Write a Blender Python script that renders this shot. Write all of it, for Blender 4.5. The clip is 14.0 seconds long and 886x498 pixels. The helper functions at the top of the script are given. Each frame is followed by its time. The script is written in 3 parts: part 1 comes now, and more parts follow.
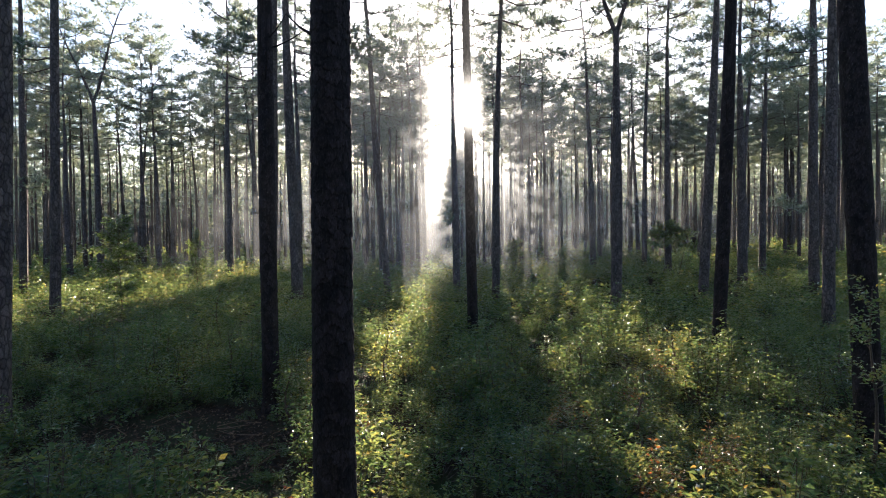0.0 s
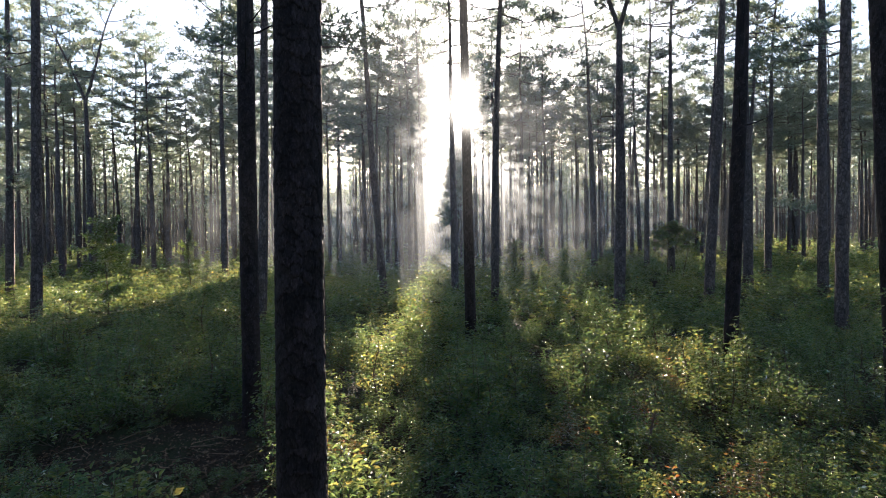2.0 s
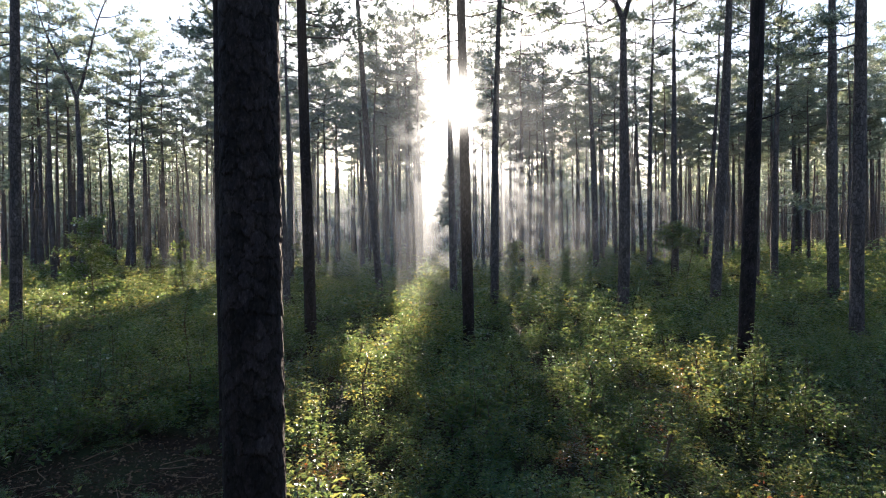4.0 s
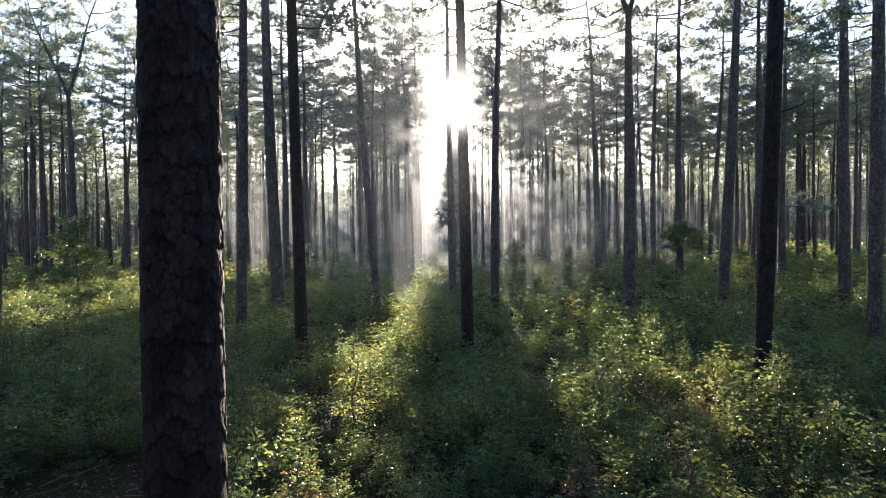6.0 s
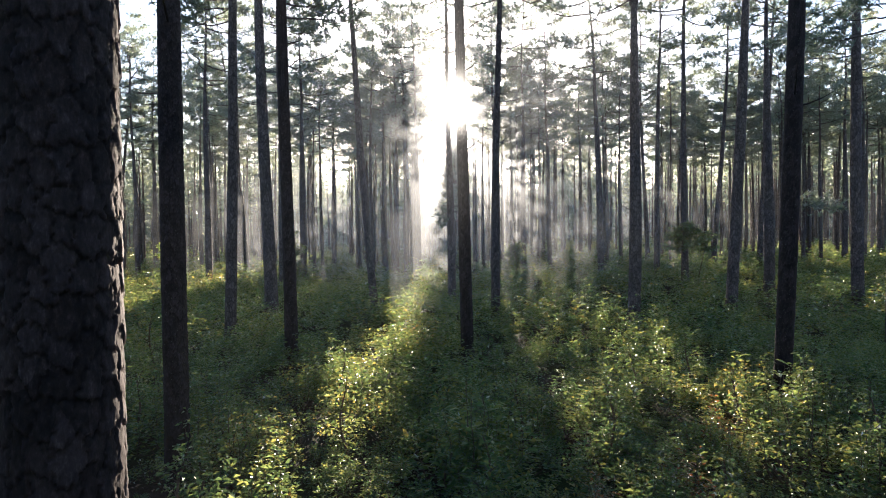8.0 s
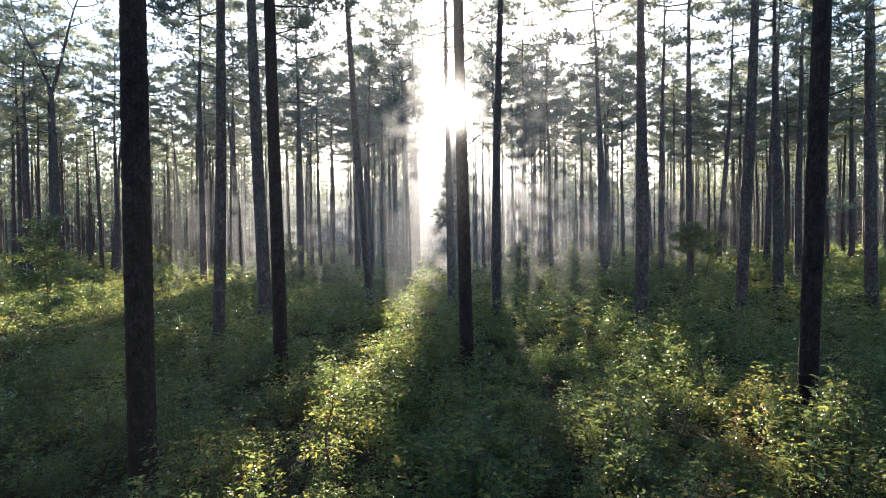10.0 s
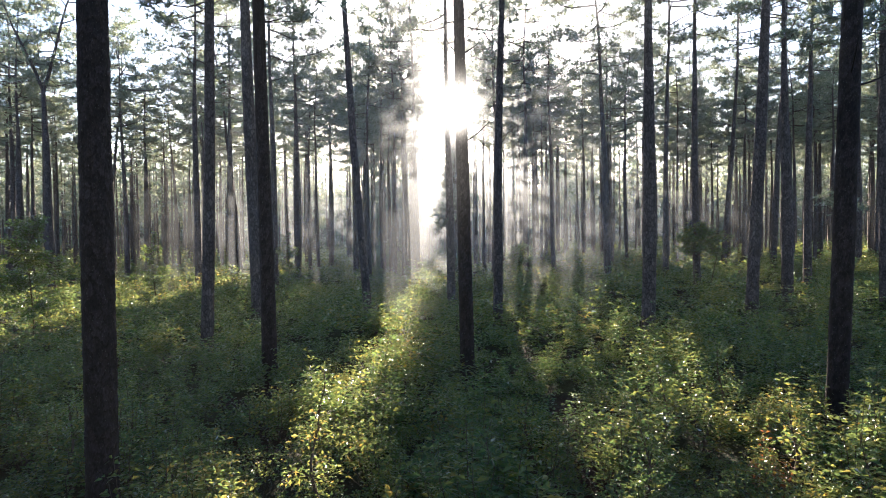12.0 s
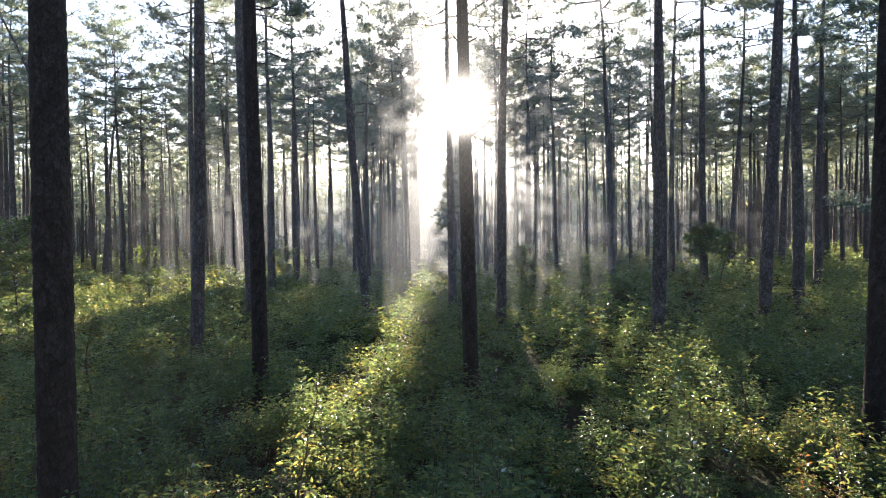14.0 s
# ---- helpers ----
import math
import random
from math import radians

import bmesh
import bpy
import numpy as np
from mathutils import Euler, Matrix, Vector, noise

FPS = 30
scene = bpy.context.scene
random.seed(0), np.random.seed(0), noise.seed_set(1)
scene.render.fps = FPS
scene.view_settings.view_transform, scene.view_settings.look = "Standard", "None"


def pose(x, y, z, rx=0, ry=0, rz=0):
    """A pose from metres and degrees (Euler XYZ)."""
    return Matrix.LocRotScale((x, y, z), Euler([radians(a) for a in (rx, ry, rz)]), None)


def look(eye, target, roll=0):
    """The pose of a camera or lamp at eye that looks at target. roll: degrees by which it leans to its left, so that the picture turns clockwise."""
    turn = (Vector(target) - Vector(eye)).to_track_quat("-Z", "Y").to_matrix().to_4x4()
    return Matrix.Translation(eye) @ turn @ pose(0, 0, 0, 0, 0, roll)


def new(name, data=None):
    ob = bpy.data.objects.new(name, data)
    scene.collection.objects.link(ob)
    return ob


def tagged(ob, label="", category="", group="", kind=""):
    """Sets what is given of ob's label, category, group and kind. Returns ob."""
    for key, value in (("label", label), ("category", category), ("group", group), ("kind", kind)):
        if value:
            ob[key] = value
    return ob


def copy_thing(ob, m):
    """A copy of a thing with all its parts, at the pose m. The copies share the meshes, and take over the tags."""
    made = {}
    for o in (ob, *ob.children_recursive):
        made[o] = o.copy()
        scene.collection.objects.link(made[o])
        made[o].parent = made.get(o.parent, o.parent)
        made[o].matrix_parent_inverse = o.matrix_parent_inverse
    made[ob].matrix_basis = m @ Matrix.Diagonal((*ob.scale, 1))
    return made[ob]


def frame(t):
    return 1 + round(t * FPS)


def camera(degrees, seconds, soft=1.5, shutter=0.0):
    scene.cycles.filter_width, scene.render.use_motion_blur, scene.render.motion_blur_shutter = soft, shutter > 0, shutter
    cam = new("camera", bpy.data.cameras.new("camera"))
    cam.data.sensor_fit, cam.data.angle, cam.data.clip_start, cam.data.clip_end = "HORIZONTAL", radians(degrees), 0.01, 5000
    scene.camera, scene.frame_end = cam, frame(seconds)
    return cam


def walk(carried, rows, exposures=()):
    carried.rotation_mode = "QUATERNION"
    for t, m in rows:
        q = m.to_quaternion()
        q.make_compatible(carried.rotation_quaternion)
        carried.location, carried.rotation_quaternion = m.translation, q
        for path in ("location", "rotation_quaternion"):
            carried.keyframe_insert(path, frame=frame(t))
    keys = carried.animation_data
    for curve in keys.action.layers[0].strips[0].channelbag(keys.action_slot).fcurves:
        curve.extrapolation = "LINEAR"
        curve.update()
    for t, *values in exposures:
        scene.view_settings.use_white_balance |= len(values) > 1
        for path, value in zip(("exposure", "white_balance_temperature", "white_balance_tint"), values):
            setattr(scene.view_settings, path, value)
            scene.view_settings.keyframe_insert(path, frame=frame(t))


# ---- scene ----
# camera and its flight
cam = camera(76.0, 14.0, soft=1.05)
ROWS = [
    (0.0, 0.000, 0.000, 3.200, -0.016, -1.191, 0.57),
    (0.5, 0.028, 0.196, 3.203, -0.008, -1.183, 0.57),
    (1.0, 0.052, 0.394, 3.202, -0.016, -1.159, 0.57),
    (1.5, 0.075, 0.593, 3.207, -0.024, -1.159, 0.57),
    (2.0, 0.098, 0.779, 3.205, -0.032, -1.127, 0.57),
    (2.5, 0.120, 0.973, 3.212, -0.040, -1.135, 0.56),
    (3.0, 0.145, 1.178, 3.211, -0.048, -1.119, 0.55),
    (5.5, 0.241, 2.181, 3.239, -0.048, -1.087, 0.60),
    (6.0, 0.255, 2.382, 3.245, -0.040, -1.087, 0.58),
    (6.5, 0.271, 2.583, 3.254, -0.048, -1.064, 0.57),
    (7.0, 0.284, 2.776, 3.265, -0.048, -1.056, 0.59),
    (7.5, 0.300, 2.972, 3.274, -0.024, -1.040, 0.61),
    (8.0, 0.313, 3.165, 3.277, -0.016, -1.016, 0.61),
    (10.5, 0.379, 4.161, 3.303, 0.016, -1.008, 0.66),
    (11.0, 0.389, 4.352, 3.303, 0.032, -0.984, 0.65),
    (11.5, 0.390, 4.547, 3.308, 0.024, -0.968, 0.65),
    (12.0, 0.387, 4.740, 3.311, 0.024, -0.929, 0.64),
    (12.5, 0.383, 4.934, 3.311, 0.032, -0.913, 0.64),
    (13.0, 0.377, 5.124, 3.310, 0.048, -0.881, 0.65),
    (13.5, 0.363, 5.314, 3.318, 0.040, -0.889, 0.65),
    (14.0, 0.348, 5.502, 3.333, 0.048, -0.881, 0.64),
]
walk(cam, [(t, pose(x, y, z, 90 + pitch, roll, yaw)) for t, x, y, z, yaw, pitch, roll in ROWS],
     exposures=[(0.0, 2.86, 5520, 18), (8.0, 3.04, 5520, 18), (11.0, 3.14, 5520, 18), (14.0, 3.14, 5520, 18)])

# ---- world, sun ----
SUN_UP, SUN_TURN = 11.8, 1.15
world = bpy.data.worlds.new("sky")
scene.world = world
world.use_nodes = True
wn, wl = world.node_tree.nodes, world.node_tree.links
sky = wn.new("ShaderNodeTexSky")
sky.sky_type = "NISHITA"
sky.sun_disc = False
sky.sun_elevation, sky.sun_rotation = radians(SUN_UP), radians(SUN_TURN)
sky.air_density, sky.dust_density = 1.0, 1.1
wn["Background"].inputs["Strength"].default_value = 0.05
wl.new(sky.outputs[0], wn["Background"].inputs["Color"])

sun_data = bpy.data.lights.new("sun", "SUN")
sun_data.energy, sun_data.angle, sun_data.color = 5.0, radians(0.6), (1.0, 0.79, 0.51)
sun = new("sun", sun_data)
to_sun = Vector((math.sin(radians(SUN_TURN)) * math.cos(radians(SUN_UP)), math.cos(radians(SUN_TURN)) * math.cos(radians(SUN_UP)), math.sin(radians(SUN_UP))))
sun.matrix_world = look(to_sun * 150, (0, 0, 0))


# ---- materials ----
def material(name):
    m = bpy.data.materials.new(name)
    m.use_nodes = True
    nodes = m.node_tree.nodes
    nodes.clear()
    out = nodes.new("ShaderNodeOutputMaterial")
    return m, nodes, m.node_tree.links, out


def ramp(nodes, links, source, stops):
    r = nodes.new("ShaderNodeValToRGB")
    els = r.color_ramp.elements
    while len(els) < len(stops):
        els.new(0.5)
    for e, (p, c) in zip(els, stops):
        e.position, e.color = p, (*c, 1)
    links.new(source, r.inputs[0])
    return r.outputs[0]


def mix_colour(nodes, links, kind, fac, a, b):
    n = nodes.new("ShaderNodeMix")
    n.data_type, n.blend_type = "RGBA", kind
    for key, v in ((0, fac), (6, a), (7, b)):
        if isinstance(v, bpy.types.NodeSocket):
            links.new(v, n.inputs[key])
        else:
            n.inputs[key].default_value = v if key == 0 else (*v, 1)
    return n.outputs[2]


def noise_node(nodes, links, coord, scale, detail=4, rough=0.6):
    n = nodes.new("ShaderNodeTexNoise")
    n.inputs["Scale"].default_value, n.inputs["Detail"].default_value, n.inputs["Roughness"].default_value = scale, detail, rough
    links.new(coord, n.inputs["Vector"])
    return n.outputs[0]


def bark_material(name, carved):
    """Plated pine bark. carved: the plates are in the mesh already, and the tone is darkened for near shade; else it is
    paled for haze.
    """
    m, nodes, links, out = material(name)
    coord = nodes.new("ShaderNodeTexCoord").outputs["Object"]
    squash = nodes.new("ShaderNodeMapping")
    squash.inputs["Scale"].default_value = (1, 1, 0.45)
    links.new(coord, squash.inputs["Vector"])
    fine = noise_node(nodes, links, squash.outputs[0], 60, 6, 0.7)
    broad = noise_node(nodes, links, squash.outputs[0], 3.0, 3, 0.5)
    warped = nodes.new("ShaderNodeVectorMath")
    warped.operation = "MULTIPLY_ADD"
    wob = nodes.new("ShaderNodeTexNoise")
    wob.inputs["Scale"].default_value = 14
    links.new(squash.outputs[0], wob.inputs["Vector"])
    links.new(wob.outputs[1], warped.inputs[0])
    warped.inputs[1].default_value = (0.05, 0.05, 0.05)
    links.new(squash.outputs[0], warped.inputs[2])
    cells = nodes.new("ShaderNodeTexVoronoi")
    cells.feature = "DISTANCE_TO_EDGE"
    cells.inputs["Scale"].default_value = 13
    links.new(warped.outputs[0], cells.inputs["Vector"])
    plate = nodes.new("ShaderNodeTexVoronoi")
    plate.inputs["Scale"].default_value = 13
    links.new(warped.outputs[0], plate.inputs["Vector"])
    # plain bark paled to stand in for haze, carved bark darkened to stand in for shade
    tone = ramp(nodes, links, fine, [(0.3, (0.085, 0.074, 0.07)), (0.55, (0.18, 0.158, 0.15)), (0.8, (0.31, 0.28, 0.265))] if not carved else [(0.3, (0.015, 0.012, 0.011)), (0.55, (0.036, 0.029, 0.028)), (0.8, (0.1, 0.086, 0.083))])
    tone = mix_colour(nodes, links, "MULTIPLY", 0.7, tone, ramp(nodes, links, broad, [(0.3, (0.55, 0.5, 0.5)), (0.7, (1.15, 1.05, 1.0))]))
    single = nodes.new("ShaderNodeSeparateColor")
    links.new(plate.outputs["Color"], single.inputs[0])
    tone = mix_colour(nodes, links, "MULTIPLY", 0.8, tone, ramp(nodes, links, single.outputs[0], [(0.0, (0.5, 0.48, 0.48)), (1.0, (1.25, 1.2, 1.18))]))
    crack = ramp(nodes, links, cells.outputs["Distance"], [(0.0, (0.0, 0.0, 0.0)), (0.16, (1, 1, 1))])
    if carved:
        # furrows' own dark tone, deepened for relief contrast that the flat light lacks
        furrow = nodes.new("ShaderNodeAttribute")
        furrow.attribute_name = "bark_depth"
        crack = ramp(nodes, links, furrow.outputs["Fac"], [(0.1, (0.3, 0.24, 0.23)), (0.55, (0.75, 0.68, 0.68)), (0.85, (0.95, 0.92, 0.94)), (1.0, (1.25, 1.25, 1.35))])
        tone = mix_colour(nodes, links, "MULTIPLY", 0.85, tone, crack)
    else:
        tone = mix_colour(nodes, links, "MULTIPLY", 0.6, tone, crack)
    b = nodes.new("ShaderNodeBsdfPrincipled")
    links.new(tone, b.inputs["Base Color"])
    b.inputs["Roughness"].default_value = 0.85
    b.inputs["Specular IOR Level"].default_value = 0.25
    height = nodes.new("ShaderNodeMath")
    height.operation = "MULTIPLY_ADD"
    links.new(fine, height.inputs[0])
    height.inputs[1].default_value = 0.35
    if carved:
        height.inputs[2].default_value = 0.0
    else:
        links.new(crack, height.inputs[2])
    bump = nodes.new("ShaderNodeBump")
    bump.inputs["Strength"].default_value, bump.inputs["Distance"].default_value = 0.9, 0.012 if not carved else 0.008
    links.new(height.outputs[0], bump.inputs["Height"])
    links.new(bump.outputs[0], b.inputs["Normal"])
    links.new(b.outputs[0], out.inputs[0])
    return m


def leaf_material(name, stops, through_share=0.45, gloss=0.8, rough=0.35, tint=(2.3, 1.85, 0.95)):
    """Thin leaves: each island of the mesh takes its own shade; light comes through them."""
    m, nodes, links, out = material(name)
    geo = nodes.new("ShaderNodeNewGeometry")
    info = nodes.new("ShaderNodeObjectInfo")
    coord = geo.outputs["Position"]
    patch = noise_node(nodes, links, coord, 0.55, 2, 0.5)
    pick = nodes.new("ShaderNodeMath")
    pick.operation = "MULTIPLY_ADD"
    links.new(geo.outputs["Random Per Island"], pick.inputs[0])
    pick.inputs[1].default_value = 0.62
    shift = nodes.new("ShaderNodeMath")
    shift.operation = "MULTIPLY_ADD"
    links.new(patch, shift.inputs[0])
    shift.inputs[1].default_value, shift.inputs[2].default_value = 0.75, -0.2
    links.new(shift.outputs[0], pick.inputs[2])
    tone = ramp(nodes, links, pick.outputs[0], stops)
    diffuse = nodes.new("ShaderNodeBsdfDiffuse")
    links.new(tone, diffuse.inputs[0])
    trans = nodes.new("ShaderNodeBsdfTranslucent")
    links.new(mix_colour(nodes, links, "MULTIPLY", 1.0, tone, tint), trans.inputs[0])
    a = nodes.new("ShaderNodeMixShader")
    a.inputs[0].default_value = through_share
    links.new(diffuse.outputs[0], a.inputs[1])
    links.new(trans.outputs[0], a.inputs[2])
    shine = nodes.new("ShaderNodeBsdfGlossy")
    shine.inputs["Roughness"].default_value = rough
    c = nodes.new("ShaderNodeMixShader")
    edge = nodes.new("ShaderNodeFresnel")
    edge.inputs["IOR"].default_value = 1.42
    wax = nodes.new("ShaderNodeMath")
    wax.operation = "MULTIPLY"
    wax.inputs[1].default_value = gloss
    links.new(edge.outputs[0], wax.inputs[0])
    links.new(wax.outputs[0], c.inputs[0])
    links.new(a.outputs[0], c.inputs[1])
    links.new(shine.outputs[0], c.inputs[2])
    links.new(c.outputs[0], out.inputs[0])
    return m


def litter_material():
    m, nodes, links, out = material("pine_litter")
    coord = nodes.new("ShaderNodeNewGeometry").outputs["Position"]
    fine = noise_node(nodes, links, coord, 28, 6, 0.75)
    broad = noise_node(nodes, links, coord, 0.5, 3, 0.5)
    tone = ramp(nodes, links, fine, [(0.3, (0.012, 0.009, 0.007)), (0.55, (0.04, 0.027, 0.019)), (0.8, (0.1, 0.066, 0.044))])
    green = ramp(nodes, links, fine, [(0.3, (0.015, 0.025, 0.01)), (0.7, (0.06, 0.085, 0.03))])
    tone = mix_colour(nodes, links, "MIX", ramp(nodes, links, broad, [(0.4, (0, 0, 0)), (0.65, (1, 1, 1))]), tone, green)
    b = nodes.new("ShaderNodeBsdfPrincipled")
    links.new(tone, b.inputs["Base Color"])
    b.inputs["Roughness"].default_value = 0.95
    b.inputs["Specular IOR Level"].default_value = 0.1
    bump = nodes.new("ShaderNodeBump")
    bump.inputs["Strength"].default_value, bump.inputs["Distance"].default_value = 1.0, 0.04
    links.new(fine, bump.inputs["Height"])
    links.new(bump.outputs[0], b.inputs["Normal"])
    links.new(b.outputs[0], out.inputs[0])
    return m


def twig_material():
    m, nodes, links, out = material("twig_bark")
    coord = nodes.new("ShaderNodeTexCoord").outputs["Object"]
    b = nodes.new("ShaderNodeBsdfPrincipled")
    links.new(ramp(nodes, links, noise_node(nodes, links, coord, 40), [(0.3, (0.05, 0.035, 0.025)), (0.7, (0.14, 0.1, 0.07))]), b.inputs["Base Color"])
    b.inputs["Roughness"].default_value = 0.9
    links.new(b.outputs[0], out.inputs[0])
    return m


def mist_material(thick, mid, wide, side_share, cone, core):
    """Sheet standing in for thin morning mist and sun glare: mostly clear; the droplets pass the sunlight on, partly
    nearly straight ahead in a wide cone and a narrow core.
    """
    m, nodes, links, out = material("mist_and_glare")
    geo = nodes.new("ShaderNodeNewGeometry")
    cut = nodes.new("ShaderNodeSeparateXYZ")
    links.new(geo.outputs["Position"], cut.inputs[0])
    fade = nodes.new("ShaderNodeMapRange")
    fade.interpolation_type = "SMOOTHSTEP"
    for key, v in (("From Min", 5.0), ("From Max", 42.0), ("To Min", thick), ("To Max", 0.0)):
        fade.inputs[key].default_value = v
    links.new(cut.outputs[2], fade.inputs["Value"])
    drift = nodes.new("ShaderNodeMapping")
    drift.inputs["Scale"].default_value = (0.05, 0.05, 0.12)
    links.new(geo.outputs["Position"], drift.inputs["Vector"])
    wisp = ramp(nodes, links, noise_node(nodes, links, drift.outputs[0], 1.0, 3, 0.5), [(0.3, (0.7, 0.7, 0.7)), (0.7, (1.0, 1.0, 1.0))])
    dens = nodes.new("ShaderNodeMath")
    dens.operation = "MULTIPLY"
    # denser near the sun lane, thinner aside: glare brightness put into the density
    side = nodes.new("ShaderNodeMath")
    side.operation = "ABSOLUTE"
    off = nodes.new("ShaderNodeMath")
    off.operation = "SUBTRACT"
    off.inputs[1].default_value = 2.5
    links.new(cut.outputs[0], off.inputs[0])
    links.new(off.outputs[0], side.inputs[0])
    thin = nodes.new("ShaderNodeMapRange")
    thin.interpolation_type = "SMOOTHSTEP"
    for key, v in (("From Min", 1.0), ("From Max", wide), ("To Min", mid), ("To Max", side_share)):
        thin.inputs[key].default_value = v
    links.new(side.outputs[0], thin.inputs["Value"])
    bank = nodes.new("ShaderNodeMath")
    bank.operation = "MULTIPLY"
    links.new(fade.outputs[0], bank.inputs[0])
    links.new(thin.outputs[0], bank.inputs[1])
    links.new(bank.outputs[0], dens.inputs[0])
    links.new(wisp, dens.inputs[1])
    clear = nodes.new("ShaderNodeBsdfTransparent")
    spread = nodes.new("ShaderNodeBsdfTranslucent")
    spread.inputs[0].default_value = (0.84, 0.9, 0.97, 1)
    back = nodes.new("ShaderNodeBsdfDiffuse")
    back.inputs[0].default_value = (0.84, 0.9, 0.97, 1)
    both = nodes.new("ShaderNodeMixShader")
    both.inputs[0].default_value = 0.75
    links.new(back.outputs[0], both.inputs[1])
    links.new(spread.outputs[0], both.inputs[2])
    all_ways = both.outputs[0]
    for ior, rough, share in ((1.33, 0.7, cone), (1.12, 0.5, core)):
        ahead = nodes.new("ShaderNodeBsdfRefraction")
        ahead.inputs["IOR"].default_value, ahead.inputs["Roughness"].default_value = ior, rough
        ahead.inputs[0].default_value = (0.84, 0.9, 0.97, 1)
        blend = nodes.new("ShaderNodeMixShader")
        blend.inputs[0].default_value = share
        links.new(all_ways, blend.inputs[1])
        links.new(ahead.outputs[0], blend.inputs[2])
        all_ways = blend.outputs[0]
    a = nodes.new("ShaderNodeMixShader")
    links.new(dens.outputs[0], a.inputs[0])
    links.new(clear.outputs[0], a.inputs[1])
    links.new(all_ways, a.inputs[2])
    links.new(a.outputs[0], out.inputs[0])
    return m


BARK_HAZED = bark_material("pine_bark_hazed", False)
BARK_CARVED_SHADED = bark_material("pine_bark_plates_shaded", True)
TWIG = twig_material()
LITTER = litter_material()
NEEDLE = leaf_material("pine_needles", [(0.1, (0.1, 0.16, 0.14)), (0.5, (0.15, 0.205, 0.17)), (0.85, (0.2, 0.23, 0.165)), (1.0, (0.31, 0.25, 0.14))], 0.5, 0.4, 0.5, (1.7, 1.45, 1.05))
LEAF = leaf_material("shrub_leaves", [(0.05, (0.012, 0.05, 0.03)), (0.4, (0.024, 0.085, 0.045)), (0.72, (0.045, 0.115, 0.05)), (0.93, (0.08, 0.128, 0.048)), (1.0, (0.14, 0.09, 0.036))], 0.5, 0.42, 0.34, (9.6, 3.8, 2.05))
LEAF_RED = leaf_material("red_leaves", [(0.1, (0.06, 0.1, 0.04)), (0.45, (0.1, 0.1, 0.045)), (0.8, (0.2, 0.075, 0.04)), (1.0, (0.2, 0.15, 0.05))], 0.5, 0.8, 0.4)
# yellow-green leaves, their base colour raised to stand in for light falling on them
LEAF_LIT = leaf_material("sapling_leaves_lit", [(0.05, (0.05, 0.11, 0.045)), (0.5, (0.085, 0.155, 0.055)), (1.0, (0.17, 0.19, 0.065))], 0.55, 0.8, 0.4)


# ---- building helpers ----
rng = np.random.default_rng(7)


def mesh_of(name, verts, faces, mats, slots=None, smooth=False):
    """A mesh from arrays: faces is an array of quads or of triangles, or a list of such arrays."""
    me = bpy.data.meshes.new(name)
    groups = faces if isinstance(faces, list) else [faces]
    groups = [np.asarray(g, dtype=np.int32) for g in groups if len(g)]
    loops = np.concatenate([g.ravel() for g in groups])
    sizes = np.concatenate([np.full(len(g), g.shape[1], dtype=np.int32) for g in groups])
    starts = np.concatenate([[0], np.cumsum(sizes)[:-1]]).astype(np.int32)
    me.vertices.add(len(verts))
    me.vertices.foreach_set("co", np.ascontiguousarray(verts, dtype=np.float32).ravel())
    me.loops.add(len(loops))
    me.loops.foreach_set("vertex_index", loops)
    me.polygons.add(len(sizes))
    me.polygons.foreach_set("loop_start", starts)
    me.polygons.foreach_set("loop_total", sizes)
    if slots is not None:
        me.polygons.foreach_set("material_index", np.ascontiguousarray(slots, dtype=np.int32))
    me.polygons.foreach_set("use_smooth", np.full(len(sizes), smooth))
    for m in mats:
        me.materials.append(m)
    me.update(calc_edges=True)
    me.validate()
    return me


def part(name, me, parent, label=""):
    ob = new(name, me)
    ob.parent = parent
    if label:
        tagged(ob, label)
    return ob


class Heap:
    """Collects vertices with quads and triangles in two slots: wood and leaf."""

    def __init__(self):
        self.v, self.q, self.t, self.n = [], [], [], 0

    def add(self, verts, quads=None, tris=None):
        self.v.append(verts)
        if quads is not None and len(quads):
            self.q.append(np.asarray(quads) + self.n)
        if tris is not None and len(tris):
            self.t.append(np.asarray(tris) + self.n)
        self.n += len(verts)

    def arrays(self):
        q = np.concatenate(self.q) if self.q else np.zeros((0, 4), int)
        t = np.concatenate(self.t) if self.t else np.zeros((0, 3), int)
        return np.concatenate(self.v), q, t


def tube(points, radii, sides=5):
    """A tapered tube along points; open at the ends but for a closed tip."""
    p = np.asarray(points, float)
    d = np.gradient(p, axis=0)
    d /= np.linalg.norm(d, axis=1)[:, None] + 1e-9
    up = np.where(np.abs(d[:, 2:3]) > 0.9, np.array([[1.0, 0, 0]]), np.array([[0, 0, 1.0]]))
    a = np.cross(d, up)
    a /= np.linalg.norm(a, axis=1)[:, None]
    b = np.cross(d, a)
    ang = np.linspace(0, 2 * np.pi, sides, endpoint=False)
    r = np.asarray(radii, float)[:, None, None]
    ring = p[:, None] + r * (np.cos(ang)[None, :, None] * a[:, None] + np.sin(ang)[None, :, None] * b[:, None])
    k = len(p)
    i, j = np.meshgrid(np.arange(k - 1), np.arange(sides), indexing="ij")
    j2 = (j + 1) % sides
    quads = np.stack([i * sides + j, i * sides + j2, (i + 1) * sides + j2, (i + 1) * sides + j], -1).reshape(-1, 4)
    return ring.reshape(-1, 3), quads


def unit(v):
    return v / (np.linalg.norm(v, axis=-1, keepdims=True) + 1e-9)


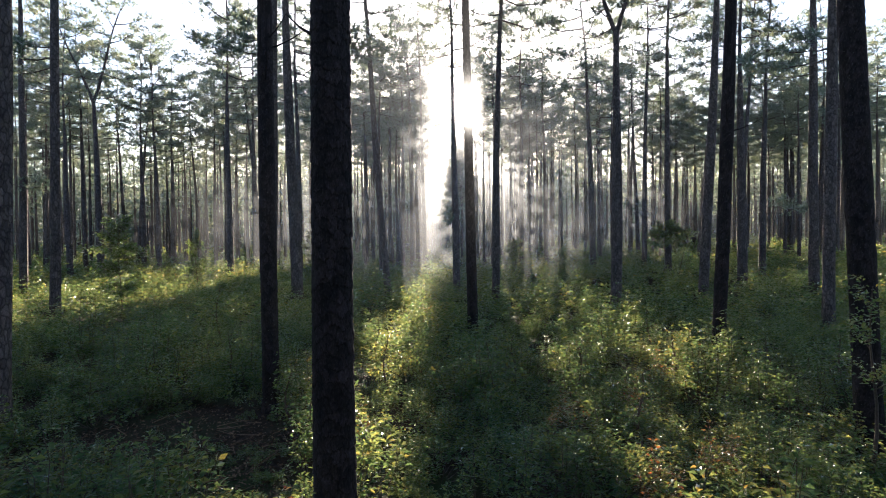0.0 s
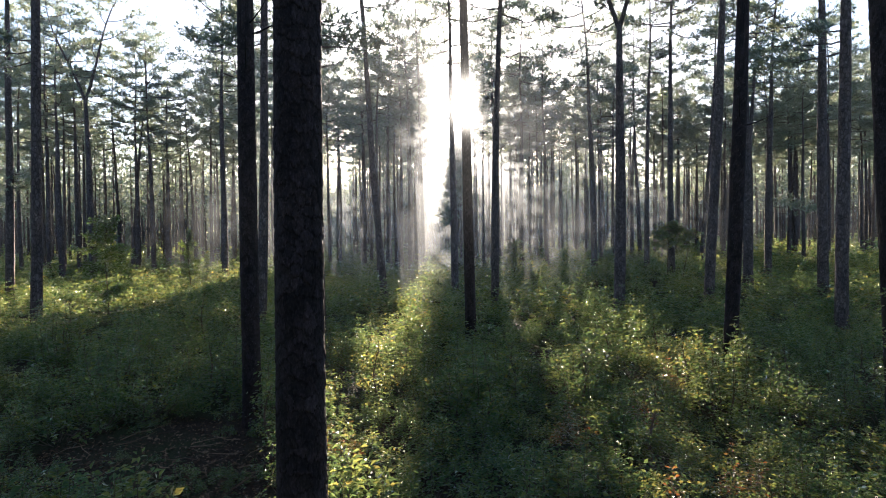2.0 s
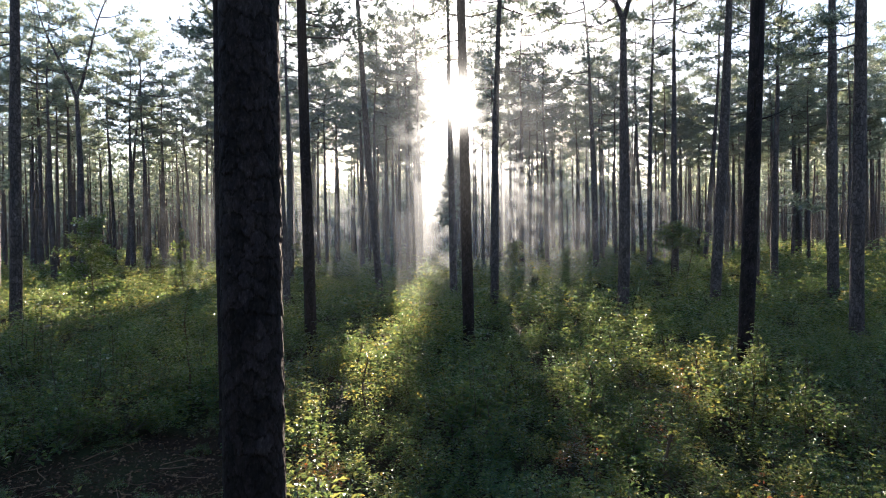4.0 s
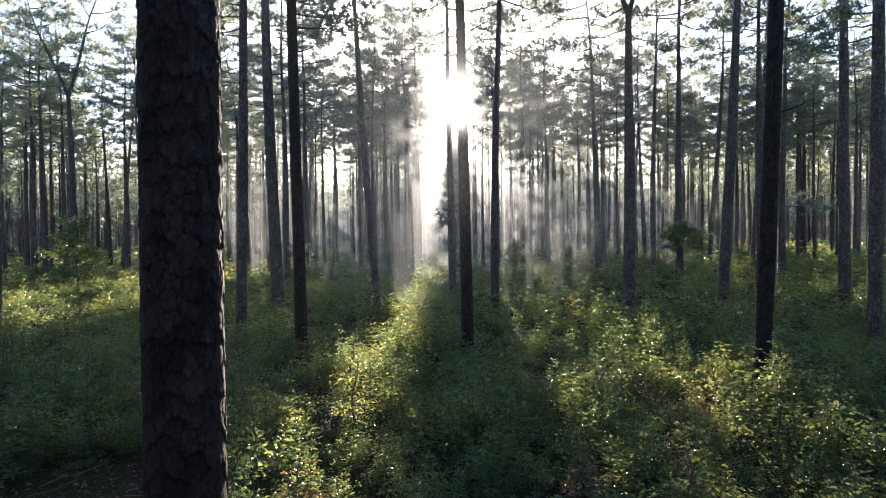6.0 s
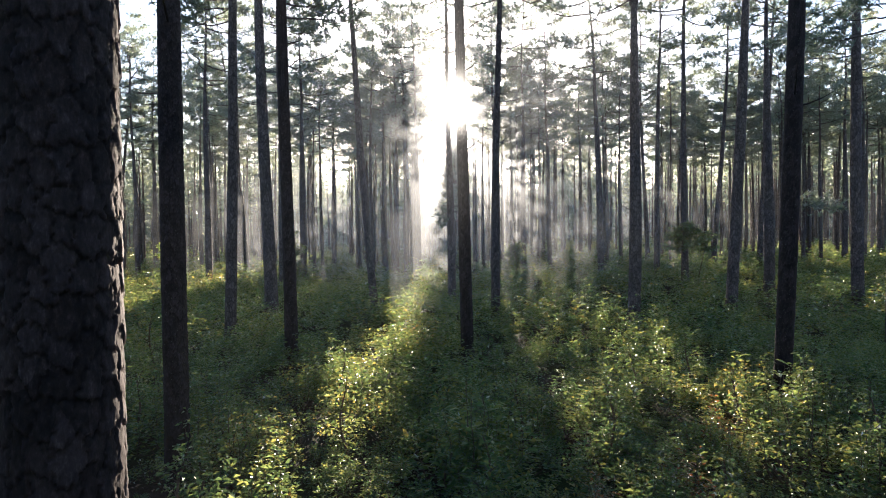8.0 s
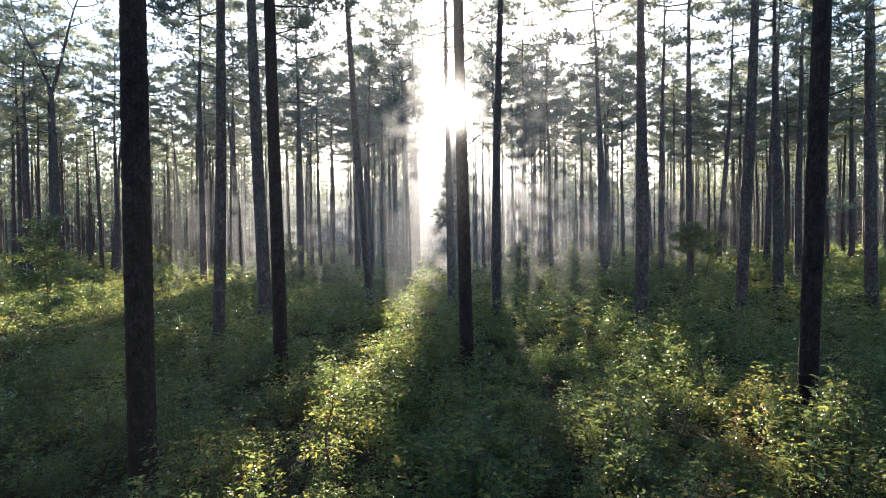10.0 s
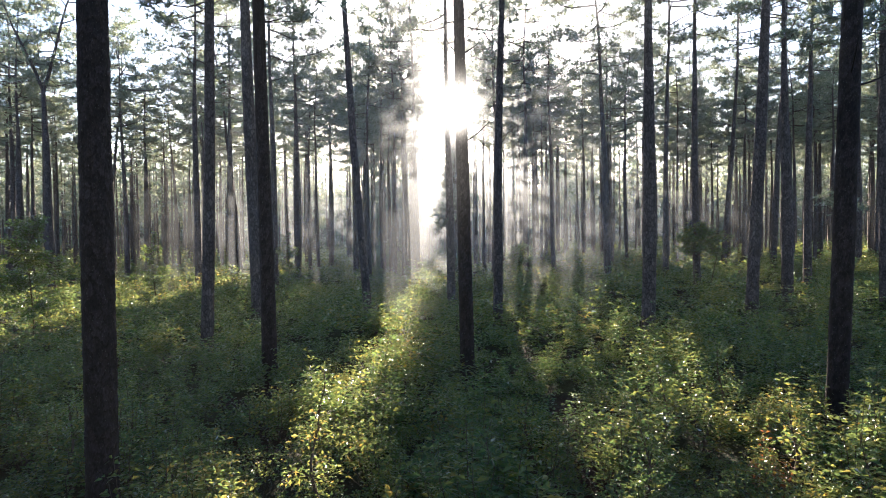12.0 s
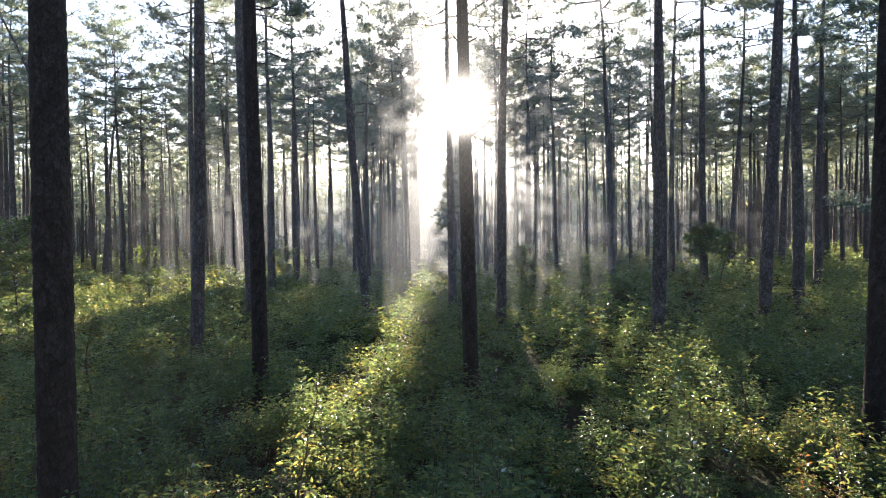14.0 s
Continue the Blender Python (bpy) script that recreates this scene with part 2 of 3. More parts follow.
def leaves_at(centres, along, up, length, width, fold=0.25):
    """Folded four-cornered leaves: base, two sides, tip."""
    along, side = unit(along), unit(np.cross(along, up))
    n = unit(np.cross(side, along))
    L, W = length[:, None], width[:, None]
    base, tip = centres, centres + along * L
    mid = centres + along * L * 0.45
    v = np.stack([base, mid + side * W * 0.5 + n * W * fold, tip - n * L * 0.08, mid - side * W * 0.5 + n * W * fold], 1)
    k = len(centres)
    return v.reshape(-1, 3), np.arange(4 * k).reshape(-1, 4)


def ground_height(x, y):
    x, y = np.asarray(x, float), np.asarray(y, float)

    def step(v, a, b):
        s = np.clip((v - a) / (b - a), 0, 1)
        return s * s * (3 - 2 * s)

    rise = 0.75 * step(x, 0, 12) * step(y, 22, 44) + 0.25 * step(x, -6, 4) * step(y, 32, 60)
    roll = 0.10 * np.sin(x * 0.31 + 1.0) * np.cos(y * 0.27) + 0.05 * np.sin(x * 0.9 + y * 0.7)
    return rise + roll - 0.08


# ---- ground ----
def ground():
    def axis(far):
        near = np.arange(0, 40, 1.0)
        out = 40 * (far / 40) ** np.linspace(0, 1, 26)
        return np.concatenate([-out[::-1], -near[:0:-1], near, out])
    xs, ys = axis(900), axis(900) + 10
    X, Y = np.meshgrid(xs, ys, indexing="ij")
    fall = np.clip((np.hypot(X, Y - 10) - 60) / 200, 0, 1)
    Z = ground_height(X, Y) * (1 - fall)
    n, k = X.shape
    i, j = np.meshgrid(np.arange(n - 1), np.arange(k - 1), indexing="ij")
    quads = np.stack([i * k + j, (i + 1) * k + j, (i + 1) * k + j + 1, i * k + j + 1], -1).reshape(-1, 4)
    ob = new("ground", mesh_of("ground", np.stack([X, Y, Z], -1).reshape(-1, 3), quads, [LITTER], smooth=True))
    tagged(ob, "forest floor of brown pine needles, twigs and moss", "ground", kind="structure")


ground()


# ---- pines ----
def bark_relief(u, v, around, tall, wide, seed):
    """Height of plated bark over the unrolled trunk: u wraps after `around` cells."""
    r = np.random.default_rng(seed)
    rows = int(np.max(v) / tall) + 4
    ju, jv, jh = (r.random((around, rows)) for _ in range(3))
    cu, cv = u / wide, v / tall + 1
    f1, f2 = np.full(u.shape, 9.0), np.full(u.shape, 9.0)
    lift = np.zeros(u.shape)
    iu, iv = np.floor(cu).astype(int), np.floor(cv).astype(int)
    for a in (-1, 0, 1):
        for b in (-1, 0, 1):
            x, y = iu + a, np.clip(iv + b, 0, rows - 1)
            wx = x % around
            du = x + 0.15 + 0.7 * ju[wx, y] - cu
            dv = y + 0.1 + 0.8 * jv[wx, y] - cv
            d = 0.35 * np.hypot(du, dv) + 0.65 * np.maximum(np.abs(du), np.abs(dv) + 0.25 * np.abs(du))
            near = d < f1
            f2 = np.where(near, f1, np.minimum(f2, d))
            lift = np.where(near, jh[wx, y] + 0.35 * du + 0.8 * dv, lift)
            f1 = np.minimum(f1, d)
    edge = np.clip((f2 - f1) / 0.11, 0, 1)
    return edge * (0.6 + 0.55 * lift)


def trunk_mesh(height, d, lean, bend, sides, rows, carved, seed, top_share=0.52):
    """A tapered, slightly bent trunk with a flared foot and dead branch stubs."""
    r = np.random.default_rng(seed)
    z = np.linspace(0, height, rows) if not carved else np.concatenate([np.linspace(0, 7.0, rows - 24), np.linspace(7.2, height, 24)])
    s = z / height
    rad = 0.5 * d * (1.04 - (1.04 - top_share) * s ** 1.7) * (1 + 0.28 * np.exp(-z / 0.35))
    cx = lean[0] * z + bend * np.sin(s * 5.0 + seed) - bend * math.sin(seed)
    cy = lean[1] * z + 0.6 * bend * np.cos(s * 4.0 + seed) - 0.6 * bend * math.cos(seed)
    ang = np.linspace(0, 2 * np.pi, sides, endpoint=False)
    A, Zg = np.meshgrid(ang, z)
    R = rad[:, None] * (1 + 0.035 * np.sin(2 * A + seed + Zg * 0.5) + 0.02 * np.sin(3 * A - Zg * 0.9 + 2 * seed))
    if carved:
        around = max(8, int(np.pi * d / 0.07))
        wob = 0.009 * np.sin(Zg * 31 + 5 * A) + 0.006 * np.sin(Zg * 77 + 9 * A + 1) + 0.004 * np.sin(Zg * 190 + 23 * A)
        u = (A / (2 * np.pi) * around) * 0.07 + wob
        relief = bark_relief(u, Zg + 0.02 * np.sin(A * 7 + Zg * 13) + 0.006 * np.sin(A * 41 + Zg * 60) + 0.02, around, 0.12, 0.07, seed)
        small = bark_relief(u, Zg + 0.3, around * 3, 0.05, 0.07 / 3, seed + 5)
        R = R + 0.012 * relief + 0.0035 * small - 0.012
    else:
        R = R * (1 + 0.03 * (r.random(R.shape) - 0.5))
    X, Y = cx[:, None] + R * np.cos(A), cy[:, None] + R * np.sin(A)
    heap = Heap()
    i, j = np.meshgrid(np.arange(rows - 1), np.arange(sides), indexing="ij")
    j2 = (j + 1) % sides
    quads = np.stack([i * sides + j, i * sides + j2, (i + 1) * sides + j2, (i + 1) * sides + j], -1).reshape(-1, 4)
    heap.add(np.stack([X, Y, Zg], -1).reshape(-1, 3), quads)
    for _ in range(int(r.integers(1, 4))):
        h = r.uniform(0.35, 0.7) * height
        a = r.uniform(0, 2 * np.pi)
        out = np.array([math.cos(a), math.sin(a), r.uniform(0.1, 0.5)])
        at = np.array([np.interp(h, z, cx), np.interp(h, z, cy), h])
        n = np.linspace(0, 1, 4)[:, None]
        pts = at + out * n * r.uniform(0.3, 1.1) + np.array([0, 0, 0.2]) * n ** 2
        heap.add(*tube(pts, [0.022, 0.018, 0.012, 0.004], 4))
    v, q, t = heap.arrays()
    top = np.array([cx[-1], cy[-1], height])
    way = top - np.array([np.interp(height * 0.9, z, cx), np.interp(height * 0.9, z, cy), height * 0.9])
    me = mesh_of("trunk", v, q, [BARK_CARVED_SHADED if carved else BARK_HAZED], smooth=True)
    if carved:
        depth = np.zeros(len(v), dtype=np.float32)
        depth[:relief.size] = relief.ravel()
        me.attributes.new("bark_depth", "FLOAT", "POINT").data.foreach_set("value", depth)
    return me, top, way / np.linalg.norm(way), z, cx, cy


def tufts(centres, ways, r, blades, length, width):
    """Needle tufts: thin three-cornered blades that fan out of each centre."""
    n = len(centres)
    c = np.repeat(centres, blades, 0)
    w = unit(np.repeat(ways, blades, 0) * 0.5 + r.normal(0, 0.55, (n * blades, 3)) + np.array([0, 0, 0.1]))
    L = length * r.uniform(0.6, 1.2, (n * blades, 1))
    side = unit(np.cross(w, r.normal(0, 1, (n * blades, 3))))
    v = np.stack([c - side * width * 0.5, c + side * width * 0.5, c + w * L], 1)
    return v.reshape(-1, 3), np.arange(3 * n * blades).reshape(-1, 3)


def bough_into(wood, needles, r, at, a, L, rise, thick, lush, blades, tuft):
    """One sinuous bough with side twigs and clouds of needles on its outer part."""
    m = np.linspace(0, 1, 7)[:, None]
    way = np.array([math.cos(a), math.sin(a), rise])
    cross = np.array([-math.sin(a), math.cos(a), 0.0])
    wave = np.sin(m * r.uniform(3, 6) + r.uniform(0, 6)) - math.sin(0)
    bough = at + way * m * L + cross * wave * m * 0.12 * L + np.array([0, 0, 1.0]) * (0.14 * L * m ** 2.4 - 0.07 * L * np.sin(m * np.pi)) + r.normal(0, 0.03 * L, (7, 3)) * m
    wood.add(*tube(bough, thick * (1 - 0.85 * m[:, 0]), 4))
    tc, tw = [bough[-1]], [way]
    twigs = int(r.integers(6, 10) * min(1.4, 0.45 + L / 3.2))
    for k in range(twigs):
        f = r.uniform(0.36, 1.0)
        base = np.array([np.interp(f, m[:, 0], bough[:, q]) for q in range(3)])
        sd = (1 if k % 2 else -1) * r.uniform(0.4, 1.2)
        tl = r.uniform(0.35, 1.0) * (0.35 + 0.2 * L)
        tway = np.array([math.cos(a + sd), math.sin(a + sd), r.uniform(-0.05, 0.45)])
        wood.add(*tube(base + tway * np.linspace(0, 1, 3)[:, None] * tl, [0.011, 0.007, 0.003], 3))
        for g in range(int(r.integers(4, 8) * lush)):
            tc.append(base + tway * tl * r.uniform(0.25, 1.1) + r.normal(0, 1, 3) * np.array([0.2, 0.2, 0.1]))
            tw.append(tway + np.array([0, 0, 0.3]))
    v, t = tufts(np.array(tc), unit(np.array(tw)), r, blades, tuft, tuft * 0.17)
    needles.add(v, None, t)


def needle_mesh(name, wood, needles):
    wv, wq, _ = wood.arrays()
    nv, _, nt = needles.arrays()
    slots = np.concatenate([np.zeros(len(wq)), np.ones(len(nt))])
    return mesh_of(name, np.concatenate([wv, nv]), [wq, nt + len(wv)], [BARK_HAZED, NEEDLE], slots)


def crown_mesh(seed, height, reach, boughs, blades=11, tuft=0.27, lush=1.25, forked=False):
    """Leader, boughs, side twigs and needle tufts, from the crown's foot at z = 0 up."""
    r = np.random.default_rng(seed)
    wood, needles = Heap(), Heap()
    leaders = [(np.array([0.0, 0, 0]), np.array([0.0, 0, 1.0]), 1.0)]
    if forked:
        leaders = [(np.array([0.0, 0, 0]), unit(np.array([0.33, 0.1, 1.0])), 1.0), (np.array([0.0, 0, 0]), unit(np.array([-0.3, -0.1, 1.0])), 0.85)]
    for start, way, share in leaders:
        H = height * share
        n = np.linspace(0, 1, 9)[:, None]
        sway = np.concatenate([0.25 * np.sin(n * 5 + seed), 0.25 * np.cos(n * 4 + seed), 0 * n], 1) * n
        line = start + way * n * H + sway
        wood.add(*tube(line, np.linspace(0.1, 0.015, 9), 7))
        count = int(boughs * share)
        for i in range(count):
            s = 0.02 + 0.95 * (i + r.random() * 0.9) / count
            at = np.array([np.interp(s, n[:, 0], line[:, k]) for k in range(3)])
            a = i * 2.4 + r.uniform(-0.6, 0.6)
            fat = (0.6 + 1.1 * s) if s < 0.35 else 1.0 - 0.72 * ((s - 0.35) / 0.65) ** 1.5
            L = reach * fat * r.uniform(0.55, 1.2)
            rise = r.uniform(-0.12, 0.25) + 0.6 * s ** 2
            bough_into(wood, needles, r, at, a, L, rise, 0.014 + 0.012 * L, lush * (0.45 if s < 0.15 else 1.0), blades, tuft)
    return needle_mesh("crown", wood, needles)


CROWNS = [crown_mesh(11 + k, 9.8 + 0.6 * (k % 4), 3.1 + 0.35 * (k % 3), 21 + 2 * (k % 3)) for k in range(7)]
FORKED = crown_mesh(33, 8.0, 2.6, 17, lush=0.6, forked=True)
NARROW = crown_mesh(57, 9.0, 1.25, 20, lush=1.4)
DENSE = [crown_mesh(51 + k, 9.0, 1.7, 24, lush=2.0) for k in range(2)]
BROAD = [crown_mesh(61 + k, 8.0, 2.7, 24, lush=1.9) for k in range(2)]
SLIM = [crown_mesh(41 + k, 7.5, 1.35, 14, lush=0.9) for k in range(2)]


def pine(x, y, d, lean=0.0, lean_y=0.0, tall=None, crown=None, sides=20, rows=44, carved=False, bend=0.04, label="", seed=None):
    """One pine: trunk and crown under an Empty at its foot."""
    seed = int(abs(x) * 31 + abs(y) * 17) % 997 if seed is None else seed
    r = np.random.default_rng(seed)
    tall = tall or (r.uniform(14.3, 16.3) if y < 31 else r.uniform(11.5, 14.0))
    tree = new("pine_tree")
    tree.location = (x, y, float(ground_height(x, y)) - 0.05)
    me, top, way, *_ = trunk_mesh(tall, d, (lean, lean_y), bend, sides, rows, carved, seed)
    part("trunk", me, tree)
    c = part("crown", CROWNS[int(r.integers(0, len(CROWNS)))] if crown is None else crown, tree)
    size = 0.92 + 0.35 * (d - 0.3) / 0.2 * 0.5 + r.uniform(-0.06, 0.1)
    turn = Vector(way).to_track_quat("Z", "Y") @ Euler((0, 0, r.uniform(0, 6.28))).to_quaternion()
    c.matrix_basis = Matrix.LocRotScale(Vector(top) - Vector(way) * 0.15, turn, (size, size, size))
    tagged(tree, label or "tall pine with dark plated bark and high crown", "tree", "pines of the stand")
    return tree


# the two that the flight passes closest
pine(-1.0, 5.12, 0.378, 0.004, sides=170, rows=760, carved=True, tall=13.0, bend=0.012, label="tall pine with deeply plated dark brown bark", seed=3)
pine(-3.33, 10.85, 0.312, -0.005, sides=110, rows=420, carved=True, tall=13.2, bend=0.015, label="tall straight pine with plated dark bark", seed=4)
# the rest of those that stand out singly
pine(-7.5, 9.5, 0.30, 0.02, seed=5)
pine(-22.13, 29.8, 0.38, 0.02, seed=6)
pine(-13.83, 20.1, 0.34, 0.031, seed=7)
pine(-30.9, 47.0, 0.47, -0.018, seed=8)
pine(-34.3, 54.5, 0.42, -0.018, seed=9)
pine(-25.0, 41.5, 0.47, -0.03, tall=13.5, crown=FORKED, label="forked pine with a sparse open crown", seed=10)
pine(-26.35, 52.7, 0.42, -0.023, seed=11)
pine(-30.1, 57.0, 0.5, 0.0, seed=12)
pine(-15.95, 42.5, 0.44, 0.001, seed=13)
pine(-7.15, 27.8, 0.53, -0.023, seed=14, label="stout pine leaning slightly, dark plated bark")
pine(-2.68, 28.0, 0.335, -0.067, tall=14, seed=15, label="leaning slender pine with pale upper trunk")
pine(-3.55, 50.5, 0.40, 0.002, tall=11.2, seed=16)
pine(-2.66, 49.2, 0.40, -0.007, tall=12, seed=17)
pine(-3.05, 71.5, 0.48, -0.004, crown=SLIM[0], seed=18)
pine(0.76, 32.0, 0.38, -0.011, bend=0.015, seed=19)
pine(0.91, 17.6, 0.30, -0.012, bend=0.01, sides=40, rows=160, carved=True, seed=20)
pine(2.33, 25.2, 0.33, 0.023, tall=12.4, seed=21)
pine(6.0, 43.0, 0.38, -0.002, tall=11.2, seed=22)
pine(8.6, 47.0, 0.33, -0.023, tall=11.4, seed=23)
pine(10.6, 40.0, 0.43, -0.032, seed=24)
pine(7.18, 23.6, 0.43, 0.007, tall=11.8, crown=FORKED, seed=25, label="tall pine that forks high up, dark plated bark")
pine(17.6, 51.0, 0.35, -0.037, seed=26)
pine(14.2, 40.0, 0.34, 0.017, seed=27)
pine(14.1, 35.4, 0.37, -0.007, seed=28)
pine(20.7, 54.0, 0.23, 0.002, seed=29)
pine(11.9, 26.0, 0.44, 0.044, seed=30)
pine(6.78, 14.0, 0.31, 0.03, sides=40, rows=160, carved=True, seed=31)
pine(16.8, 31.8, 0.5, -0.009, seed=32, label="stout pine with dark plated bark")
pine(21.4, 41.0, 0.38, 0.06, seed=33)
pine(19.1, 33.9, 0.38, 0.017, seed=34)
pine(17.2, 26.2, 0.44, -0.012, seed=35)
pine(13.0, 19.1, 0.385, 0.003, seed=36)
pine(6.5, 8.6, 0.37, -0.06, sides=80, rows=260, carved=True, seed=37, label="tall dark pine leaning at the foot")
pine(-6.3, 20.6, 0.32, 0.031, seed=38)
pine(-3.5, 17.3, 0.305, -0.005, sides=40, rows=160, carved=True, seed=39)
pine(-10.4, 46.8, 0.44, -0.002, seed=40)
pine(-13.2, 73.0, 0.42, 0.004, seed=41)
pine(20.7, 45.9, 0.37, 0.07, seed=42)
pine(25.5, 62, 0.38, 0, seed=43)
pine(33.5, 50, 0.43, 0, seed=44)
pine(-13, 85, 0.44, 0, seed=45)
pine(-8.28, 62, 0.34, -0.01, seed=46)
pine(-7.3, 68, 0.4, 0, seed=47)
pine(-10.1, 40, 0.45, -0.01, seed=48)
pine(-16.5, 52, 0.45, -0.085, seed=49)
pine(-17.1, 51.7, 0.5, 0, seed=50)
pine(-26.6, 70, 0.45, 0, seed=51)
pine(-29, 80, 0.5, 0, seed=52)
pine(-28.4, 60, 0.5, -0.01, seed=53)
pine(-34, 75, 0.5, 0, seed=54)
pine(-30, 70, 0.4, -0.05, seed=55)
pine(-36.4, 65, 0.4, -0.03, seed=56)
pine(-32.4, 60, 0.38, 0.09, seed=57)
pine(-36.5, 50, 0.32, 0, seed=58)
pine(-41, 60, 0.38, 0, seed=59)
pine(3.9, 44.5, 0.3, 0.01, tall=12.0, seed=61)
pine(4.9, 50.5, 0.33, 0.0, tall=11.0, seed=62)
pine(-1.5, 46.5, 0.3, -0.01, tall=14.0, seed=63)
pine(-5.2, 47.5, 0.32, 0.0, tall=11.5, seed=64)


# ---- the stand behind and around ----
def lit(x, y):
    """Where a crown would stand between the sun and the sunlit glades."""
    across = x - math.tan(radians(SUN_TURN)) * (y - 12)
    if (30 < across < 47 and 97 < y < 150) or (-25 < across < -13 and 82 < y < 132):
        return True
    return (-3.8 < across < 2.2 and 52 < y < 142) or (-0.5 < across < 9.8 and 55 < y < 136)


def far_prototypes():
    """Whole pines for the depth of the stand."""
    out = []
    for k in range(6):
        tree = new("pine_tree")
        me, top, way, *_ = trunk_mesh(11.5 + 0.5 * k, 0.34 + 0.02 * (k % 3), (0.012 * (k % 3 - 1), 0.0), 0.07, 10, 14, False, 60 + k)
        part("trunk", me, tree)
        c = part("crown", CROWNS[k], tree)
        c.matrix_basis = Matrix.LocRotScale(Vector(top) - Vector(way) * 0.15, Vector(way).to_track_quat("Z", "Y"), (0.95, 0.95, 0.95))
        tagged(tree, "tall slender pine standing deep in misty woodland", "tree", "pines of the stand")
        out.append(tree)
    return out


def scatter(count, x0, x1, y0, y1, keep, apart, r, taken):
    spots, tries = [], 0
    while len(spots) < count and tries < count * 60:
        tries += 1
        x, y = r.uniform(x0, x1), r.uniform(y0, y1)
        if keep(x, y) and all((x - a) ** 2 + (y - b) ** 2 > apart ** 2 for a, b in taken + spots):
            spots.append((x, y))
    return spots


r_far = np.random.default_rng(21)
standing = [(o.location.x, o.location.y) for o in scene.objects if o.name.startswith("pine_tree")]
protos = far_prototypes()
spots = scatter(172, -75, 75, 47, 84, lambda x, y: abs(x) < 0.86 * y + 4 and not lit(x, y) and not (-0.64 < x / y < -0.28 and y < 60) and not (-0.6 < x / y < -0.4 and y < 74) and not (0.38 < x / y < 0.5 and y < 58), 2.3, r_far, standing)
# unseen pines beside and behind the flight, added to cut down the sky light
around = scatter(24, -40, 40, -30, 45, lambda x, y: (y < -6 or abs(x - 0.3) > 0.84 * y + 6) and not lit(x, y), 3.0, r_far, standing)
for k, (x, y) in enumerate(spots + around):
    m = Matrix.LocRotScale((x, y, float(ground_height(x, y)) - 0.05), Euler((0, 0, r_far.uniform(0, 6.28))), None)
    if k < len(protos):
        protos[k].matrix_basis = m
        t = protos[k]
    else:
        t = copy_thing(protos[k % len(protos)], m)
    s = r_far.uniform(0.78, 0.95) if x > 0.12 * y and y > 40 else r_far.uniform(0.86, 1.1)
    t.scale = (s, s, s)


# thick-crowned pines added to cast shade around the sunny gaps, and slender ones between
SLOPE = math.tan(radians(SUN_TURN))
edges = [(7.7 + 0.5 * (k % 3) - 0.3, 60 + 5.6 * k, 13.0) for k in range(9)]
edges += [(9.6 + 0.6 * (k % 2), 66 + 6.5 * k, 12.0) for k in range(6)]
edges += [(0.5 + 0.1 * (k % 3), 70 + 5.2 * k, 0.208 * (70 + 5.2 * k) - 8.3) for k in range(9)]
edges += [(1.2 + 0.1 * (k % 3), 68 + 10 * k, 0.208 * (68 + 10 * k) - 8.6) for k in range(5)]
edges += [(-3.7, 61 + 6.2 * k, 12.5) for k in range(7)]
edges += [(2.4 + 1.35 * k, 55 + 1.6 * (k % 3), (9.7 if k else 11.0) + 0.2 * (k % 2)) for k in range(6)]
edges += [(6.9, 66, 11.0), (8.2, 67.5, 11.0), (7.6, 70, 11.8)]
edges += [(-3.7, 55.5, 11.3), (-2.5, 57, 11.3)]
edges += [(-4.7 - 1.5 * k, 66 + 2.5 * (k % 3), 11.0 + 0.4 * (k % 2)) for k in range(5)]
edges += [(3.1 + 1.7 * k, 97 + 2 * (k % 2), 7.0) for k in range(4)]
for k, (x, y, h) in enumerate(edges):
    pine(x + SLOPE * (y - 12), y, 0.3 + 0.03 * (k % 4), 0.01 * (k % 3 - 1), tall=h, crown=NARROW if 15 <= k < 36 else DENSE[k % 2], sides=10, rows=14, label="tall pine with a dense narrow crown", seed=300 + k)
for k, (x, y, d, h) in enumerate(((3.9, 64, 0.27, 17), (4.4, 67, 0.26, 17.5), (5.0, 65, 0.25, 17), (5.7, 68, 0.27, 17.5), (-3.6, 96, 0.35, 13), (-1.7, 60, 0.24, 12.8), (-1.5, 103, 0.28, 6.5), (0.6, 108, 0.26, 7), (2.6, 112, 0.27, 7.5), (-0.4, 117, 0.3, 8), (1.4, 121, 0.28, 8.5), (3.4, 119, 0.27, 8))):
    pine(x, y, d, 0.01 * (k % 3 - 1), tall=h, crown=SLIM[k % 2], sides=10, rows=14, label="slender pine with a thin crown in the sunny gap", seed=350 + k)
for k, (x, y, h) in enumerate(((22.5, 56, 9.0), (26.0, 53, 9.5), (29.0, 58, 9.0), (33.5, 55, 9.8), (37.0, 60, 9.2), (25.0, 61, 9.6), (39.5, 54, 9.0))):
    pine(x, y, 0.36 + 0.03 * (k % 3), 0.01 * (k % 3 - 1), tall=h, crown=BROAD[k % 2], sides=10, rows=14, label="pine with a broad dark crown", seed=380 + k)
for k, (x, y, h) in enumerate(((-2.9, 54, 15), (-1.9, 62, 17), (-3.3, 70, 18.5), (-1.4, 76, 20), (-2.4, 58, 16))):
    pine(x, y, 0.24 + 0.02 * k, 0.012 * (k % 3 - 1), tall=h, crown=SLIM[k % 2], sides=10, rows=14, label="slender pine with a thin crown in the sunny gap", seed=390 + k)


